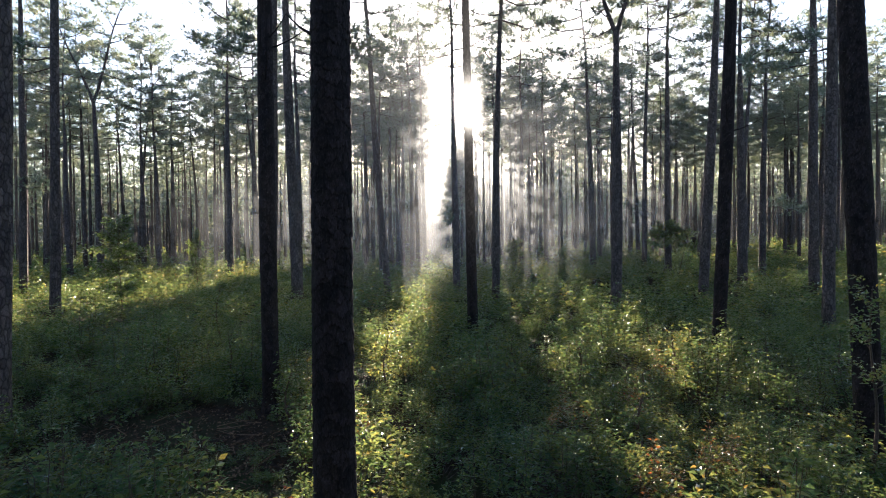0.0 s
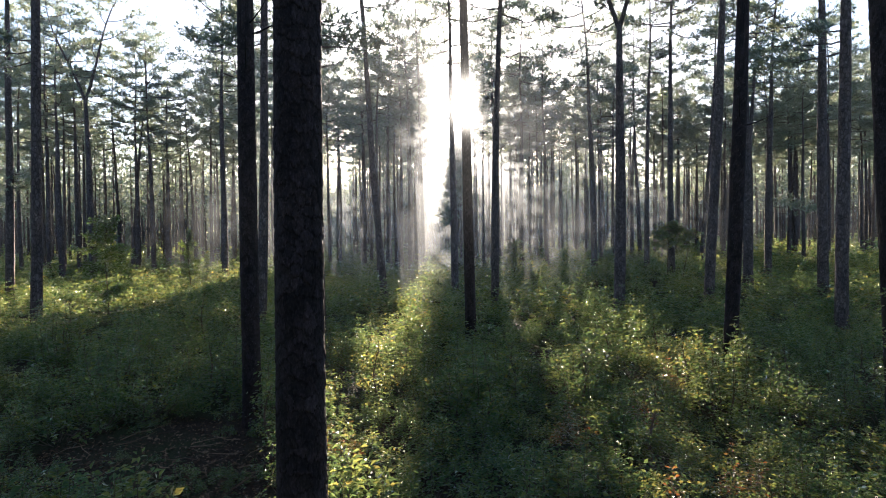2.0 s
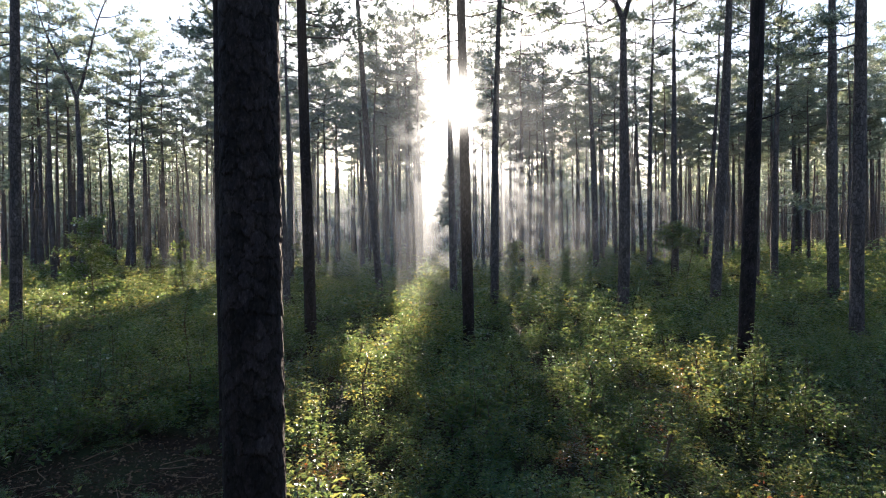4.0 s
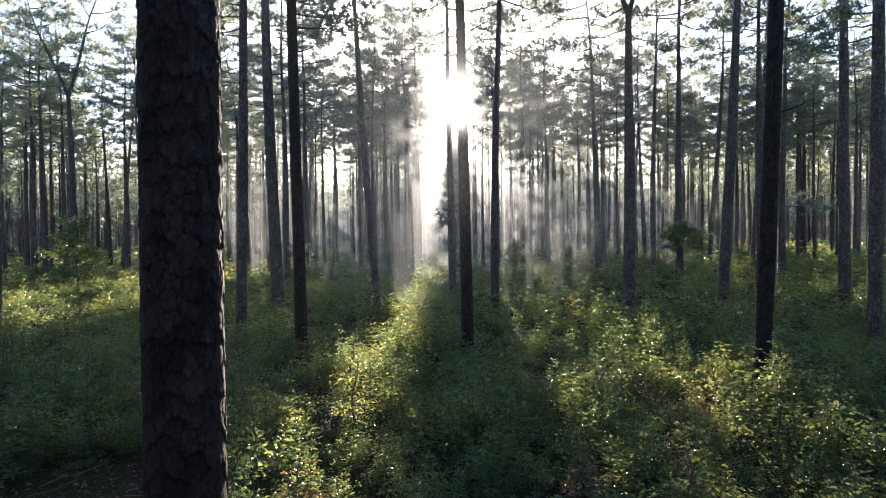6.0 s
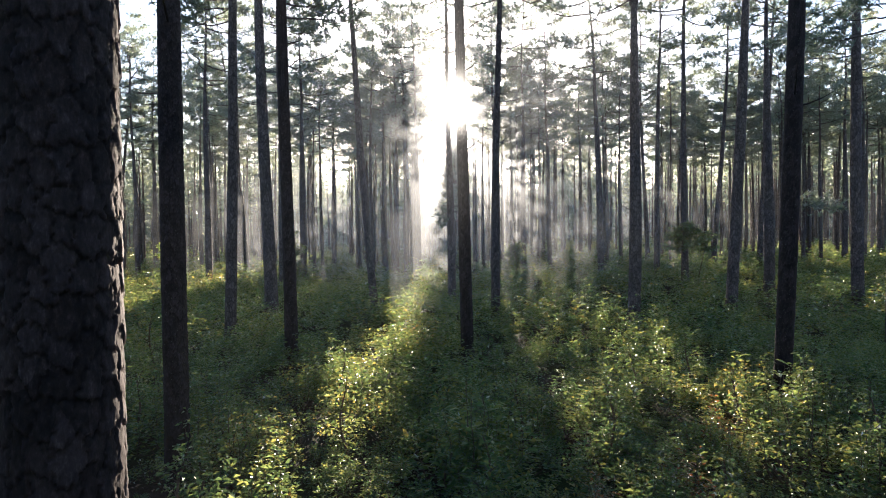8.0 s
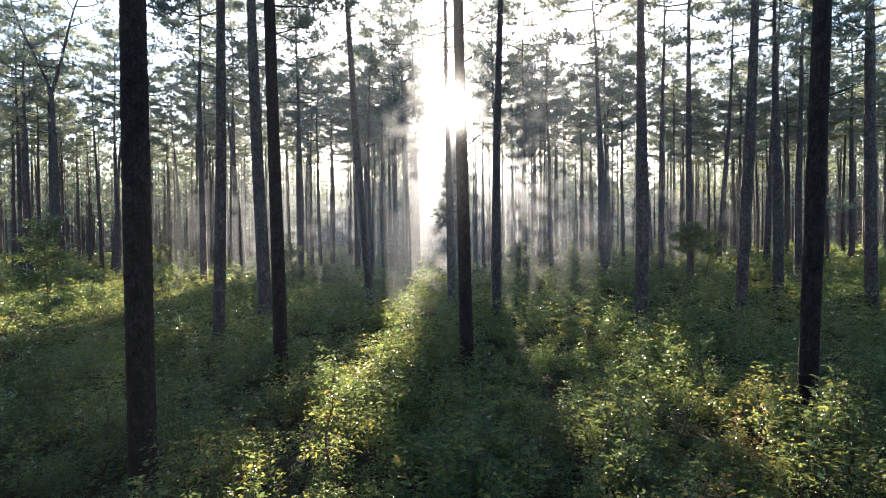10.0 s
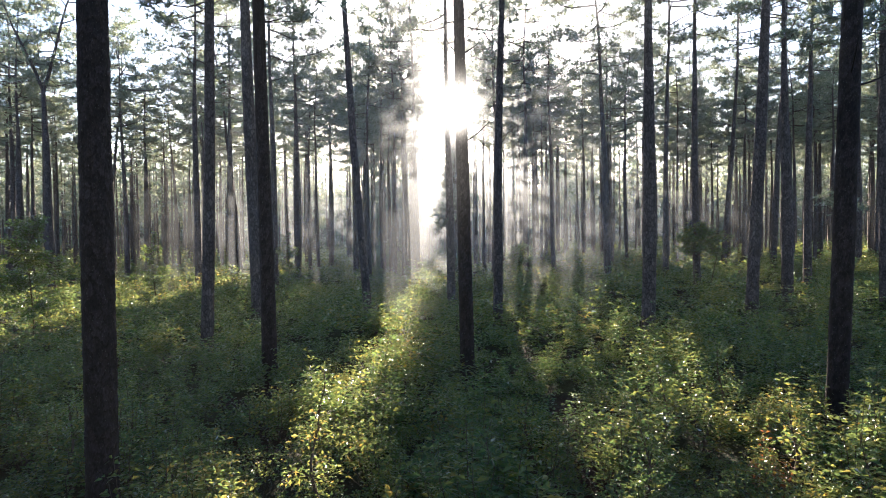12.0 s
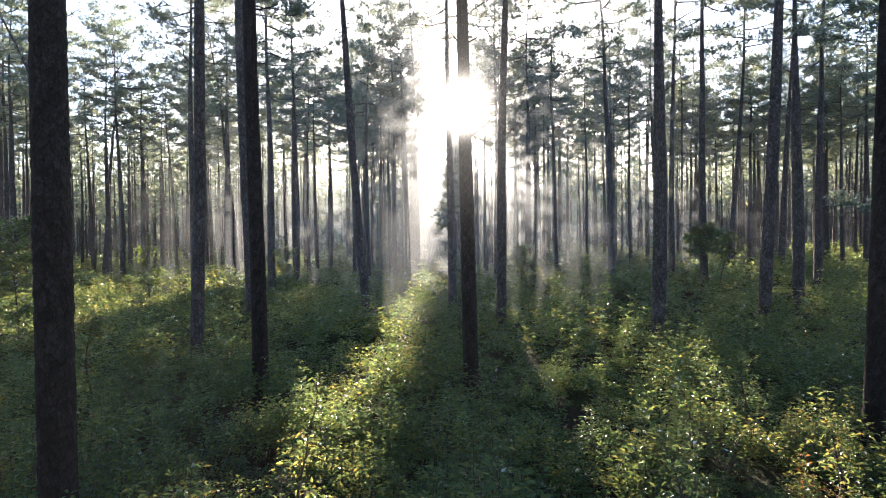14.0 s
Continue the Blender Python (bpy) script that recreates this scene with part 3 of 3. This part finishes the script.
def far_woods():
    """Woodland past the counted trees, all in one, with unseen woods around that block sky light."""
    r = np.random.default_rng(5)
    wood, needle = Heap(), Heap()
    # last scatter: unseen trees at the sides and behind, added against low sky light
    for x, y in scatter(30, -9, 7, 146, 195, lambda x, y: True, 1.7, r, []) + scatter(420, -135, 135, 84, 150, lambda x, y: abs(x) < 0.86 * y + 6 and not lit(x, y), 2.0, r, []) + scatter(330, -230, 230, 150, 260, lambda x, y: abs(x) < 0.86 * y + 6, 2.6, r, []) + scatter(330, -110, 110, -100, 70, lambda x, y: (y < -9 or abs(x) > 15) and abs(x) > 0.88 * y + 10, 3.2, r, []):
        z0, h = float(ground_height(x, y)), r.uniform(19, 25)
        lean = r.normal(0, 0.012)
        n = np.linspace(0, 1, 5)[:, None]
        wood.add(*tube(np.array([x, y, z0 - 0.1]) + n * h * np.array([lean, 0, 1.0]), np.linspace(0.22, 0.03, 5), 6))
        k = 80 if 0 < y < 150 else 70
        big = 1.0 if 0 < y < 150 else 2.6
        hh = r.uniform(0.36 if 0 < y < 150 else 0.04, 1.0, k)
        a = r.uniform(0, 6.28, k)
        rr = (2.7 if 0 < y < 150 else 3.6) * np.sin(np.clip((1.06 - hh) / (0.56 if 0 < y < 150 else 1.02), 0, 1) * 2.3) ** 0.8 * np.sqrt(r.random(k))
        c = np.stack([x + lean * h * hh + rr * np.cos(a), y + rr * np.sin(a), z0 + h * hh], 1)
        nv, nt = tufts(c, unit(np.stack([np.cos(a), np.sin(a), 0 * a + 0.4], 1)), r, 9, 0.7 * big, 0.2 * big)
        needle.add(nv, None, nt)
    ob = new("far_woods", needle_mesh("far_woods", wood, needle))
    tagged(ob, "distant pine woods fading into mist, with unseen woods added around the flight", "woods", kind="stuff")


far_woods()


def distance():
    """Plain dim wall of farthest woods that closes the view between the trunks."""
    m, nodes, links, out = material("distant_woods")
    coord = nodes.new("ShaderNodeNewGeometry").outputs["Position"]
    b = nodes.new("ShaderNodeBsdfDiffuse")
    links.new(ramp(nodes, links, noise_node(nodes, links, coord, 0.25, 6, 0.7), [(0.3, (0.05, 0.065, 0.055)), (0.7, (0.12, 0.135, 0.11))]), b.inputs[0])
    links.new(b.outputs[0], out.inputs[0])
    r = np.random.default_rng(77)
    a = np.linspace(-math.pi, math.pi, 721)
    top = 27 + 2.5 * np.sin(a * 37) + r.uniform(-2.5, 2.5, len(a))
    low = np.stack([285 * np.sin(a), 285 * np.cos(a), 0 * a - 2], 1)
    high = np.stack([285 * np.sin(a), 285 * np.cos(a), top], 1)
    n = len(a)
    q = np.array([(i, i + 1, n + i + 1, n + i) for i in range(n - 1)])
    ob = new("backdrop", mesh_of("backdrop", np.concatenate([low, high]), q, [m]))
    tagged(ob, "dim grey-green edge of the farthest woods", "backdrop", kind="structure")


distance()


# ---- undergrowth ----
def shrub_arrays(seed, width, height, shoots, nodes_each, leaf):
    """Stems and leaves of one shrub, as arrays: upright shoots that carry whorls of leaves."""
    r = np.random.default_rng(seed)
    stems, foliage = Heap(), Heap()
    for k in range(shoots):
        a = r.uniform(0, 6.28)
        f = math.sqrt(r.random())
        tall = height * (1.1 - 0.6 * f ** 2) * r.uniform(0.55, 1.2)
        end = np.array([math.cos(a) * f * width * 0.5, math.sin(a) * f * width * 0.5, tall])
        n = np.linspace(0, 1, 5)[:, None]
        foot = np.array([end[0], end[1], 0]) * 0.3
        line = foot + (end - foot) * n + np.array([end[0], end[1], 0]) * 0.3 * np.sin(n * np.pi) + r.normal(0, 0.02, (5, 3)) * n
        stems.add(*tube(line, np.linspace(0.006, 0.0018, 5), 3))
        for q in range(nodes_each):
            s = 1.0 - 0.62 * (q / nodes_each) ** 0.9 * r.uniform(0.8, 1.1)
            at = np.array([np.interp(s, n[:, 0], line[:, c]) for c in range(3)])
            m = int(r.integers(4, 7))
            b = r.uniform(0, 6.28) + np.arange(m) * 6.283 / m + r.normal(0, 0.3, m)
            spread = r.uniform(0.15, 0.7)
            out = unit(np.stack([np.cos(b), np.sin(b), np.full(m, spread - 0.25) + r.normal(0, 0.22, m)], 1))
            reach = leaf * (0.25 + 0.8 * q / nodes_each) * r.uniform(0.3, 1.8, (m, 1))
            c = at + out * reach
            L = leaf * r.uniform(0.65, 1.3, m) * (0.8 + 0.3 * q / nodes_each)
            up = np.array([0, 0, 1.0]) + r.normal(0, 0.5, (m, 3))
            foliage.add(*leaves_at(c, out, up, L, L * r.uniform(0.42, 0.6, m)))
    return stems.arrays()[:2], foliage.arrays()[:2]


def shrub(name, arrays, leaf_mat, label, category="shrub", group="undergrowth shrubs"):
    (sv, sq), (fv, fq) = arrays
    ob = new(name)
    part("twig_frame", mesh_of("twig_frame", sv, sq, [TWIG]), ob)
    part("foliage", mesh_of("foliage", fv, fq, [leaf_mat]), ob)
    return tagged(ob, label, category, group)


def mound(x, y):
    """Swells and hollows in the height of the undergrowth."""
    return max(0.55, 1.0 + 0.95 * noise.noise((x * 0.6, y * 0.6, 3.0)) + 0.75 * noise.noise((x * 1.5, y * 1.5, 9.0)))


BARE = ((-4.2, 9.3, 1.6), (-3.1, 8.4, 1.1), (-2.8, 7.0, 0.9), (-5.5, 8.2, 1.0))


def bare(x, y):
    return any((x - a) ** 2 + (y - b) ** 2 < c * c for a, b, c in BARE)


NEAR = [shrub_arrays(100 + k, 0.8 + 0.12 * (k % 3), 0.5 + 0.11 * (k % 4), 20, 6, 0.066) for k in range(8)]
MIDDLE = [shrub_arrays(130 + k, 1.1, 0.55 + 0.13 * (k % 4), 16, 4, 0.095) for k in range(6)]
FAR = [shrub_arrays(150 + k, 2.2, 0.7 + 0.2 * (k % 3), 14, 3, 0.2) for k in range(4)]


def near_shrubs():
    r = np.random.default_rng(31)
    first = [shrub("shrub", a, LEAF, "low leafy green shrub on the forest floor") for a in NEAR]
    red = shrub("shrub", shrub_arrays(171, 0.7, 0.7, 20, 5, 0.065), LEAF_RED, "low shrub with leaves turned red and orange")
    spots = scatter(285, -9, 9, 3.4, 14.5, lambda x, y: abs(x) < 0.8 * y + 1.2 and not bare(x, y), 0.44, r, [(-1.01, 5.17), (-3.3, 10.6)])
    for k, (x, y) in enumerate(spots):
        s = r.uniform(0.8, 1.2) * mound(x, y)
        m = pose(x, y, float(ground_height(x, y)) - 0.02, r.uniform(-7, 7), r.uniform(-7, 7), r.uniform(0, 360))
        if k < len(first):
            first[k].matrix_basis = m
            t = first[k]
        else:
            t = copy_thing(first[k % len(first)], m)
        t.scale = (s, s, s * r.uniform(0.85, 1.2))
    for k in range(40):
        a, b, c = BARE[k % 4]
        x, y = a + r.uniform(-1, 1) * c, b + r.uniform(-1, 1) * c
        t = copy_thing(first[k % len(first)], pose(x, y, float(ground_height(x, y)) - 0.02, 0, 0, r.uniform(0, 360)))
        g = r.uniform(0.22, 0.5)
        t.scale = (g, g, g)
    for k, (x, y) in enumerate(((-1.75, 5.35), (2.45, 6.5), (3.6, 7.2), (2.1, 9.4), (3.4, 10.4), (-1.5, 8.9), (4.6, 12.1))):
        m = pose(x, y, float(ground_height(x, y)), 0, 0, 70 * k)
        if k == 0:
            red.matrix_basis = m
        else:
            copy_thing(red, m)


near_shrubs()


def leaf_litter():
    """Fallen twigs, needles and dead leaves where the ground lies open."""
    r = np.random.default_rng(61)
    m, nodes, links, out = material("dead_litter")
    geo = nodes.new("ShaderNodeNewGeometry")
    b = nodes.new("ShaderNodeBsdfPrincipled")
    links.new(ramp(nodes, links, geo.outputs["Random Per Island"], [(0.0, (0.03, 0.02, 0.014)), (0.5, (0.1, 0.062, 0.04)), (1.0, (0.24, 0.16, 0.1))]), b.inputs["Base Color"])
    b.inputs["Roughness"].default_value = 0.9
    b.inputs["Specular IOR Level"].default_value = 0.15
    links.new(b.outputs[0], out.inputs[0])
    heap = Heap()
    for a, c, rad in BARE + ((-6.4, 6.6, 0.8), (5.4, 6.6, 0.8)):
        n = int(650 * rad * rad)
        ang, d = r.uniform(0, 6.28, n), rad * 1.15 * np.sqrt(r.random(n))
        x, y = a + d * np.cos(ang), c + d * np.sin(ang)
        at = np.stack([x, y, ground_height(x, y) + r.uniform(0.005, 0.04, n)], 1)
        way = unit(np.stack([r.normal(0, 1, n), r.normal(0, 1, n), r.normal(0, 0.15, n)], 1))
        L = r.uniform(0.03, 0.08, n)
        heap.add(*leaves_at(at, way, np.array([0, 0, 1.0]) + r.normal(0, 0.5, (n, 3)), L, L * r.uniform(0.25, 0.7, n), 0.35))
        for k in range(int(26 * rad * rad)):
            px, py, t = a + r.uniform(-rad, rad), c + r.uniform(-rad, rad), r.uniform(0, 6.28)
            q = np.linspace(0, 1, 4)[:, None]
            line = np.array([px, py, float(ground_height(px, py)) + 0.03]) + q * r.uniform(0.2, 0.8) * np.array([math.cos(t), math.sin(t), r.uniform(0, 0.25)]) + r.normal(0, 0.015, (4, 3))
            heap.add(*tube(line, np.linspace(0.008, 0.003, 4), 4))
    v, q, _ = heap.arrays()
    tagged(new("leaf_litter", mesh_of("leaf_litter", v, q, [m])), "brown fallen leaves and twigs on the open ground", "litter", kind="stuff")


leaf_litter()


def undergrowth():
    """The mass of shrubs past the nearest ones, joined."""
    r = np.random.default_rng(41)
    wood, leaf = Heap(), Heap()

    def plant(kinds, spots, low, high, with_stems):
        for x, y in spots:
            (sv, sq), (fv, fq) = kinds[int(r.integers(0, len(kinds)))]
            a, s = r.uniform(0, 6.28), r.uniform(low, high) * mound(x, y)
            c, d = math.cos(a) * s, math.sin(a) * s
            turn = np.array([[c, -d, 0], [d, c, 0], [0, 0, s * r.uniform(0.85, 1.2)]])
            at = np.array([x, y, float(ground_height(x, y)) - 0.03])
            leaf.add(fv @ turn.T + at, fq)
            if with_stems:
                wood.add(sv @ turn.T + at, sq)

    def rows_of(step, y0, y1, keep):
        out, y = [], y0
        while y < y1:
            half = 0.82 * y + 3
            for x in np.arange(-half, half, step):
                px, py = x + r.uniform(-0.45, 0.45) * step, y + r.uniform(-0.45, 0.45) * step
                if keep(px, py):
                    out.append((px, py))
            y += step
        return out

    plant(NEAR, rows_of(0.8, 3.4, 14.4, lambda x, y: abs(x) > 0.8 * y + 1.2 and abs(x) < 0.8 * y + 4), 0.8, 1.3, False)
    plant(NEAR, rows_of(0.95, 3.4, 14.4, lambda x, y: abs(x) < 0.8 * y + 1.2 and not bare(x, y) and math.hypot(x + 1.01, y - 5.17) > 0.5), 0.65, 0.95, False)
    # unseen shrubs behind the start, added to dim light thrown back by the litter
    plant(FAR, [(x, y) for x in np.arange(-14, 14, 1.9) for y in np.arange(-14, 3.0, 1.9)], 0.7, 1.0, False)
    plant(NEAR, rows_of(0.84, 14.4, 21, lambda x, y: True), 0.85, 1.25, False)
    plant(MIDDLE, rows_of(1.05, 21, 42, lambda x, y: True), 0.8, 1.35, False)
    plant(FAR, rows_of(2.2, 42, 84, lambda x, y: True), 0.8, 1.2, False)
    plant(FAR, rows_of(4.6, 84, 130, lambda x, y: True), 1.5, 2.0, False)
    lv, lq, _ = leaf.arrays()
    ob = new("undergrowth", mesh_of("undergrowth", lv, lq, [LEAF]))
    tagged(ob, "dense knee-high green undergrowth covering the forest floor", "undergrowth", kind="stuff")


undergrowth()


# ---- saplings and low boughs ----
def sapling(x, y, tall, wide, low, leaf, count, mat, label, seed, lean=0.0, name="sapling", leaves=34):
    """A young broadleaf tree: stem with twigs, and a leafy crown between low and tall."""
    r = np.random.default_rng(seed)
    tree = new(name)
    tree.location = (x, y, float(ground_height(x, y)) - 0.03)
    wood, foliage = Heap(), Heap()
    n = np.linspace(0, 1, 8)[:, None]
    stem = np.concatenate([lean * tall * n + 0.05 * np.sin(n * 7 + seed), 0.04 * np.cos(n * 6), tall * 0.97 * n], 1)
    wood.add(*tube(stem, np.linspace(0.03, 0.006, 8), 6))
    for k in range(count):
        z = r.uniform(low, tall) if k else tall
        f = (z - low) / (tall - low)
        a = r.uniform(0, 6.28)
        L = wide * 0.5 * (0.45 + 0.75 * math.sin(min(1, 0.25 + 0.85 * f) * math.pi)) * r.uniform(0.5, 1.2)
        at = np.array([np.interp(z * 0.85, stem[:, 2], stem[:, q]) for q in range(3)])
        m = np.linspace(0, 1, 5)[:, None]
        line = at + np.array([math.cos(a) * L, math.sin(a) * L, z - at[2]]) * m + np.array([0, 0, 0.12 * L]) * np.sin(m * np.pi)
        wood.add(*tube(line, np.linspace(0.008, 0.002, 5), 3))
        q = int(leaves + 40 * L)
        s = r.uniform(0.25, 1.0, q)
        c = np.stack([np.interp(s, m[:, 0], line[:, b]) for b in range(3)], 1) + r.normal(0, 0.07, (q, 3))
        out = unit(r.normal(0, 1, (q, 3)) * np.array([1, 1, 0.4]) + np.array([math.cos(a), math.sin(a), -0.1]))
        foliage.add(*leaves_at(c, out, np.array([0, 0, 1.0]) + r.normal(0, 0.5, (q, 3)), leaf * r.uniform(0.6, 1.3, q), 0.55 * leaf * r.uniform(0.7, 1.2, q)))
    wv, wq, _ = wood.arrays()
    fv, fq, _ = foliage.arrays()
    part("stem", mesh_of("stem", wv, wq, [TWIG], smooth=True), tree)
    part("crown", mesh_of("crown", fv, fq, [mat]), tree)
    return tagged(tree, label, name)


sapling(-13.86, 24.3, 4.4, 2.1, 1.0, 0.13, 70, LEAF_LIT, "leafy broadleaf sapling among the undergrowth", 201)
sapling(-16.1, 37.0, 4.2, 1.2, 0.9, 0.14, 22, LEAF_LIT, "slim broadleaf sapling among the undergrowth", 202)
sapling(12.9, 33.0, 3.7, 2.5, 2.3, 0.14, 34, LEAF, "dark spreading sapling with a flat crown", 203)
sapling(14.0, 33.6, 3.3, 1.8, 2.3, 0.13, 14, LEAF, "dark spreading sapling with a thin crown", 204, 0.12)
sapling(-6.57, 16.5, 2.1, 0.7, 0.8, 0.08, 22, LEAF, "thin dark sapling rising above the undergrowth", 208)
sapling(5.0, 39.5, 2.85, 1.7, 0.7, 0.15, 34, LEAF, "bushy green sapling beside a pine trunk", 205)
sapling(-9.1, 39.4, 3.9, 1.5, 0.7, 0.15, 22, LEAF_LIT, "small yellow-green sapling in the undergrowth", 206)
sapling(5.55, 7.3, 2.75, 1.0, 1.5, 0.07, 12, LEAF, "thin leafy sapling beside a dark pine trunk", 207)


for k, (x, y, h) in enumerate(((-1.9, 8.3, 1.3), (-1.2, 11.6, 1.4), (-1.7, 14.2, 1.3), (2.7, 11.2, 1.4), (3.7, 13.3, 1.5), (4.9, 12.1, 1.35), (5.6, 15.4, 1.4), (-0.9, 17.2, 1.3), (3.0, 8.7, 1.25), (0.8, 9.6, 1.2), (-4.7, 12.4, 1.3), (6.4, 11.2, 1.3), (1.6, 12.8, 1.25), (-2.6, 9.4, 1.2))):
    sapling(x, y, h, 0.55, 0.35, 0.075, 16, LEAF, "upright leafy shrub rising above the undergrowth", 220 + k, 0.03 * (k % 3 - 1), "shrub", 14)


def low_bough(tree, x, z, a, length, label):
    """A living bough low on a trunk, as a part of its pine."""
    r = np.random.default_rng(int(abs(x) * 100 + z * 10))
    wood, needles = Heap(), Heap()
    for k in range(3):
        bough_into(wood, needles, r, np.array([x, 0.0, z + 0.35 * k]), a + 0.35 * (k - 1), length * (1 - 0.25 * k), 0.0, 0.03, 0.9, 9, 0.3)
    part("low_bough", needle_mesh("low_bough", wood, needles), tree, label)


pines = {(round(o.location.x, 2), round(o.location.y, 2)): o for o in scene.objects if o.name.startswith("pine_tree")}
low_bough(pines[(0.76, 32.0)], -0.05, 4.2, 3.0, 0.42, "small living bough low on the trunk")
low_bough(pines[(19.1, 33.9)], 0.1, 4.3, 0.1, 2.1, "drooping living bough low on the trunk")
low_bough(pines[(-22.13, 29.8)], 0.1, 6.1, 0.2, 1.3, "small yellowed bough low on the trunk")
low_bough(pines[(13.0, 19.1)], -0.1, 9.2, 3.0, 2.2, "long living bough reaching out from the trunk")
low_bough(pines[(17.2, 26.2)], 0.0, 10.6, 3.3, 2.6, "long living bough reaching out from the trunk")
low_bough(pines[(-7.15, 27.8)], 0.1, 12.4, 0.3, 2.4, "living bough high on the trunk")
low_bough(pines[(-6.3, 20.6)], 0.3, 10.2, 3.4, 2.0, "living bough high on the trunk")
low_bough(pines[(-3.5, 17.3)], 0.0, 8.9, 0.2, 1.7, "living bough high on the trunk")
low_bough(pines[(-13.83, 20.1)], 0.2, 9.4, 3.2, 2.4, "living bough high on the trunk")


# ---- mist and sun glare ----
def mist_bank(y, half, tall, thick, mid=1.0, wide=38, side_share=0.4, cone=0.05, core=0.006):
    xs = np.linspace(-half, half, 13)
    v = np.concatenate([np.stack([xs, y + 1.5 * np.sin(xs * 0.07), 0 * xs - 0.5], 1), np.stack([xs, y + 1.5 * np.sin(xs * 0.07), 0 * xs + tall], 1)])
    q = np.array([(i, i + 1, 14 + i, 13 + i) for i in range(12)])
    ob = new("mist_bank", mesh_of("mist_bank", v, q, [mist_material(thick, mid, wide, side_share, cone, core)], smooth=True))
    tagged(ob, "thin sheet standing in for morning mist and sun glare between the pines", "mist", kind="stuff")


# nearest sheet is added for the sun's glare over the trunks, the rest for mist
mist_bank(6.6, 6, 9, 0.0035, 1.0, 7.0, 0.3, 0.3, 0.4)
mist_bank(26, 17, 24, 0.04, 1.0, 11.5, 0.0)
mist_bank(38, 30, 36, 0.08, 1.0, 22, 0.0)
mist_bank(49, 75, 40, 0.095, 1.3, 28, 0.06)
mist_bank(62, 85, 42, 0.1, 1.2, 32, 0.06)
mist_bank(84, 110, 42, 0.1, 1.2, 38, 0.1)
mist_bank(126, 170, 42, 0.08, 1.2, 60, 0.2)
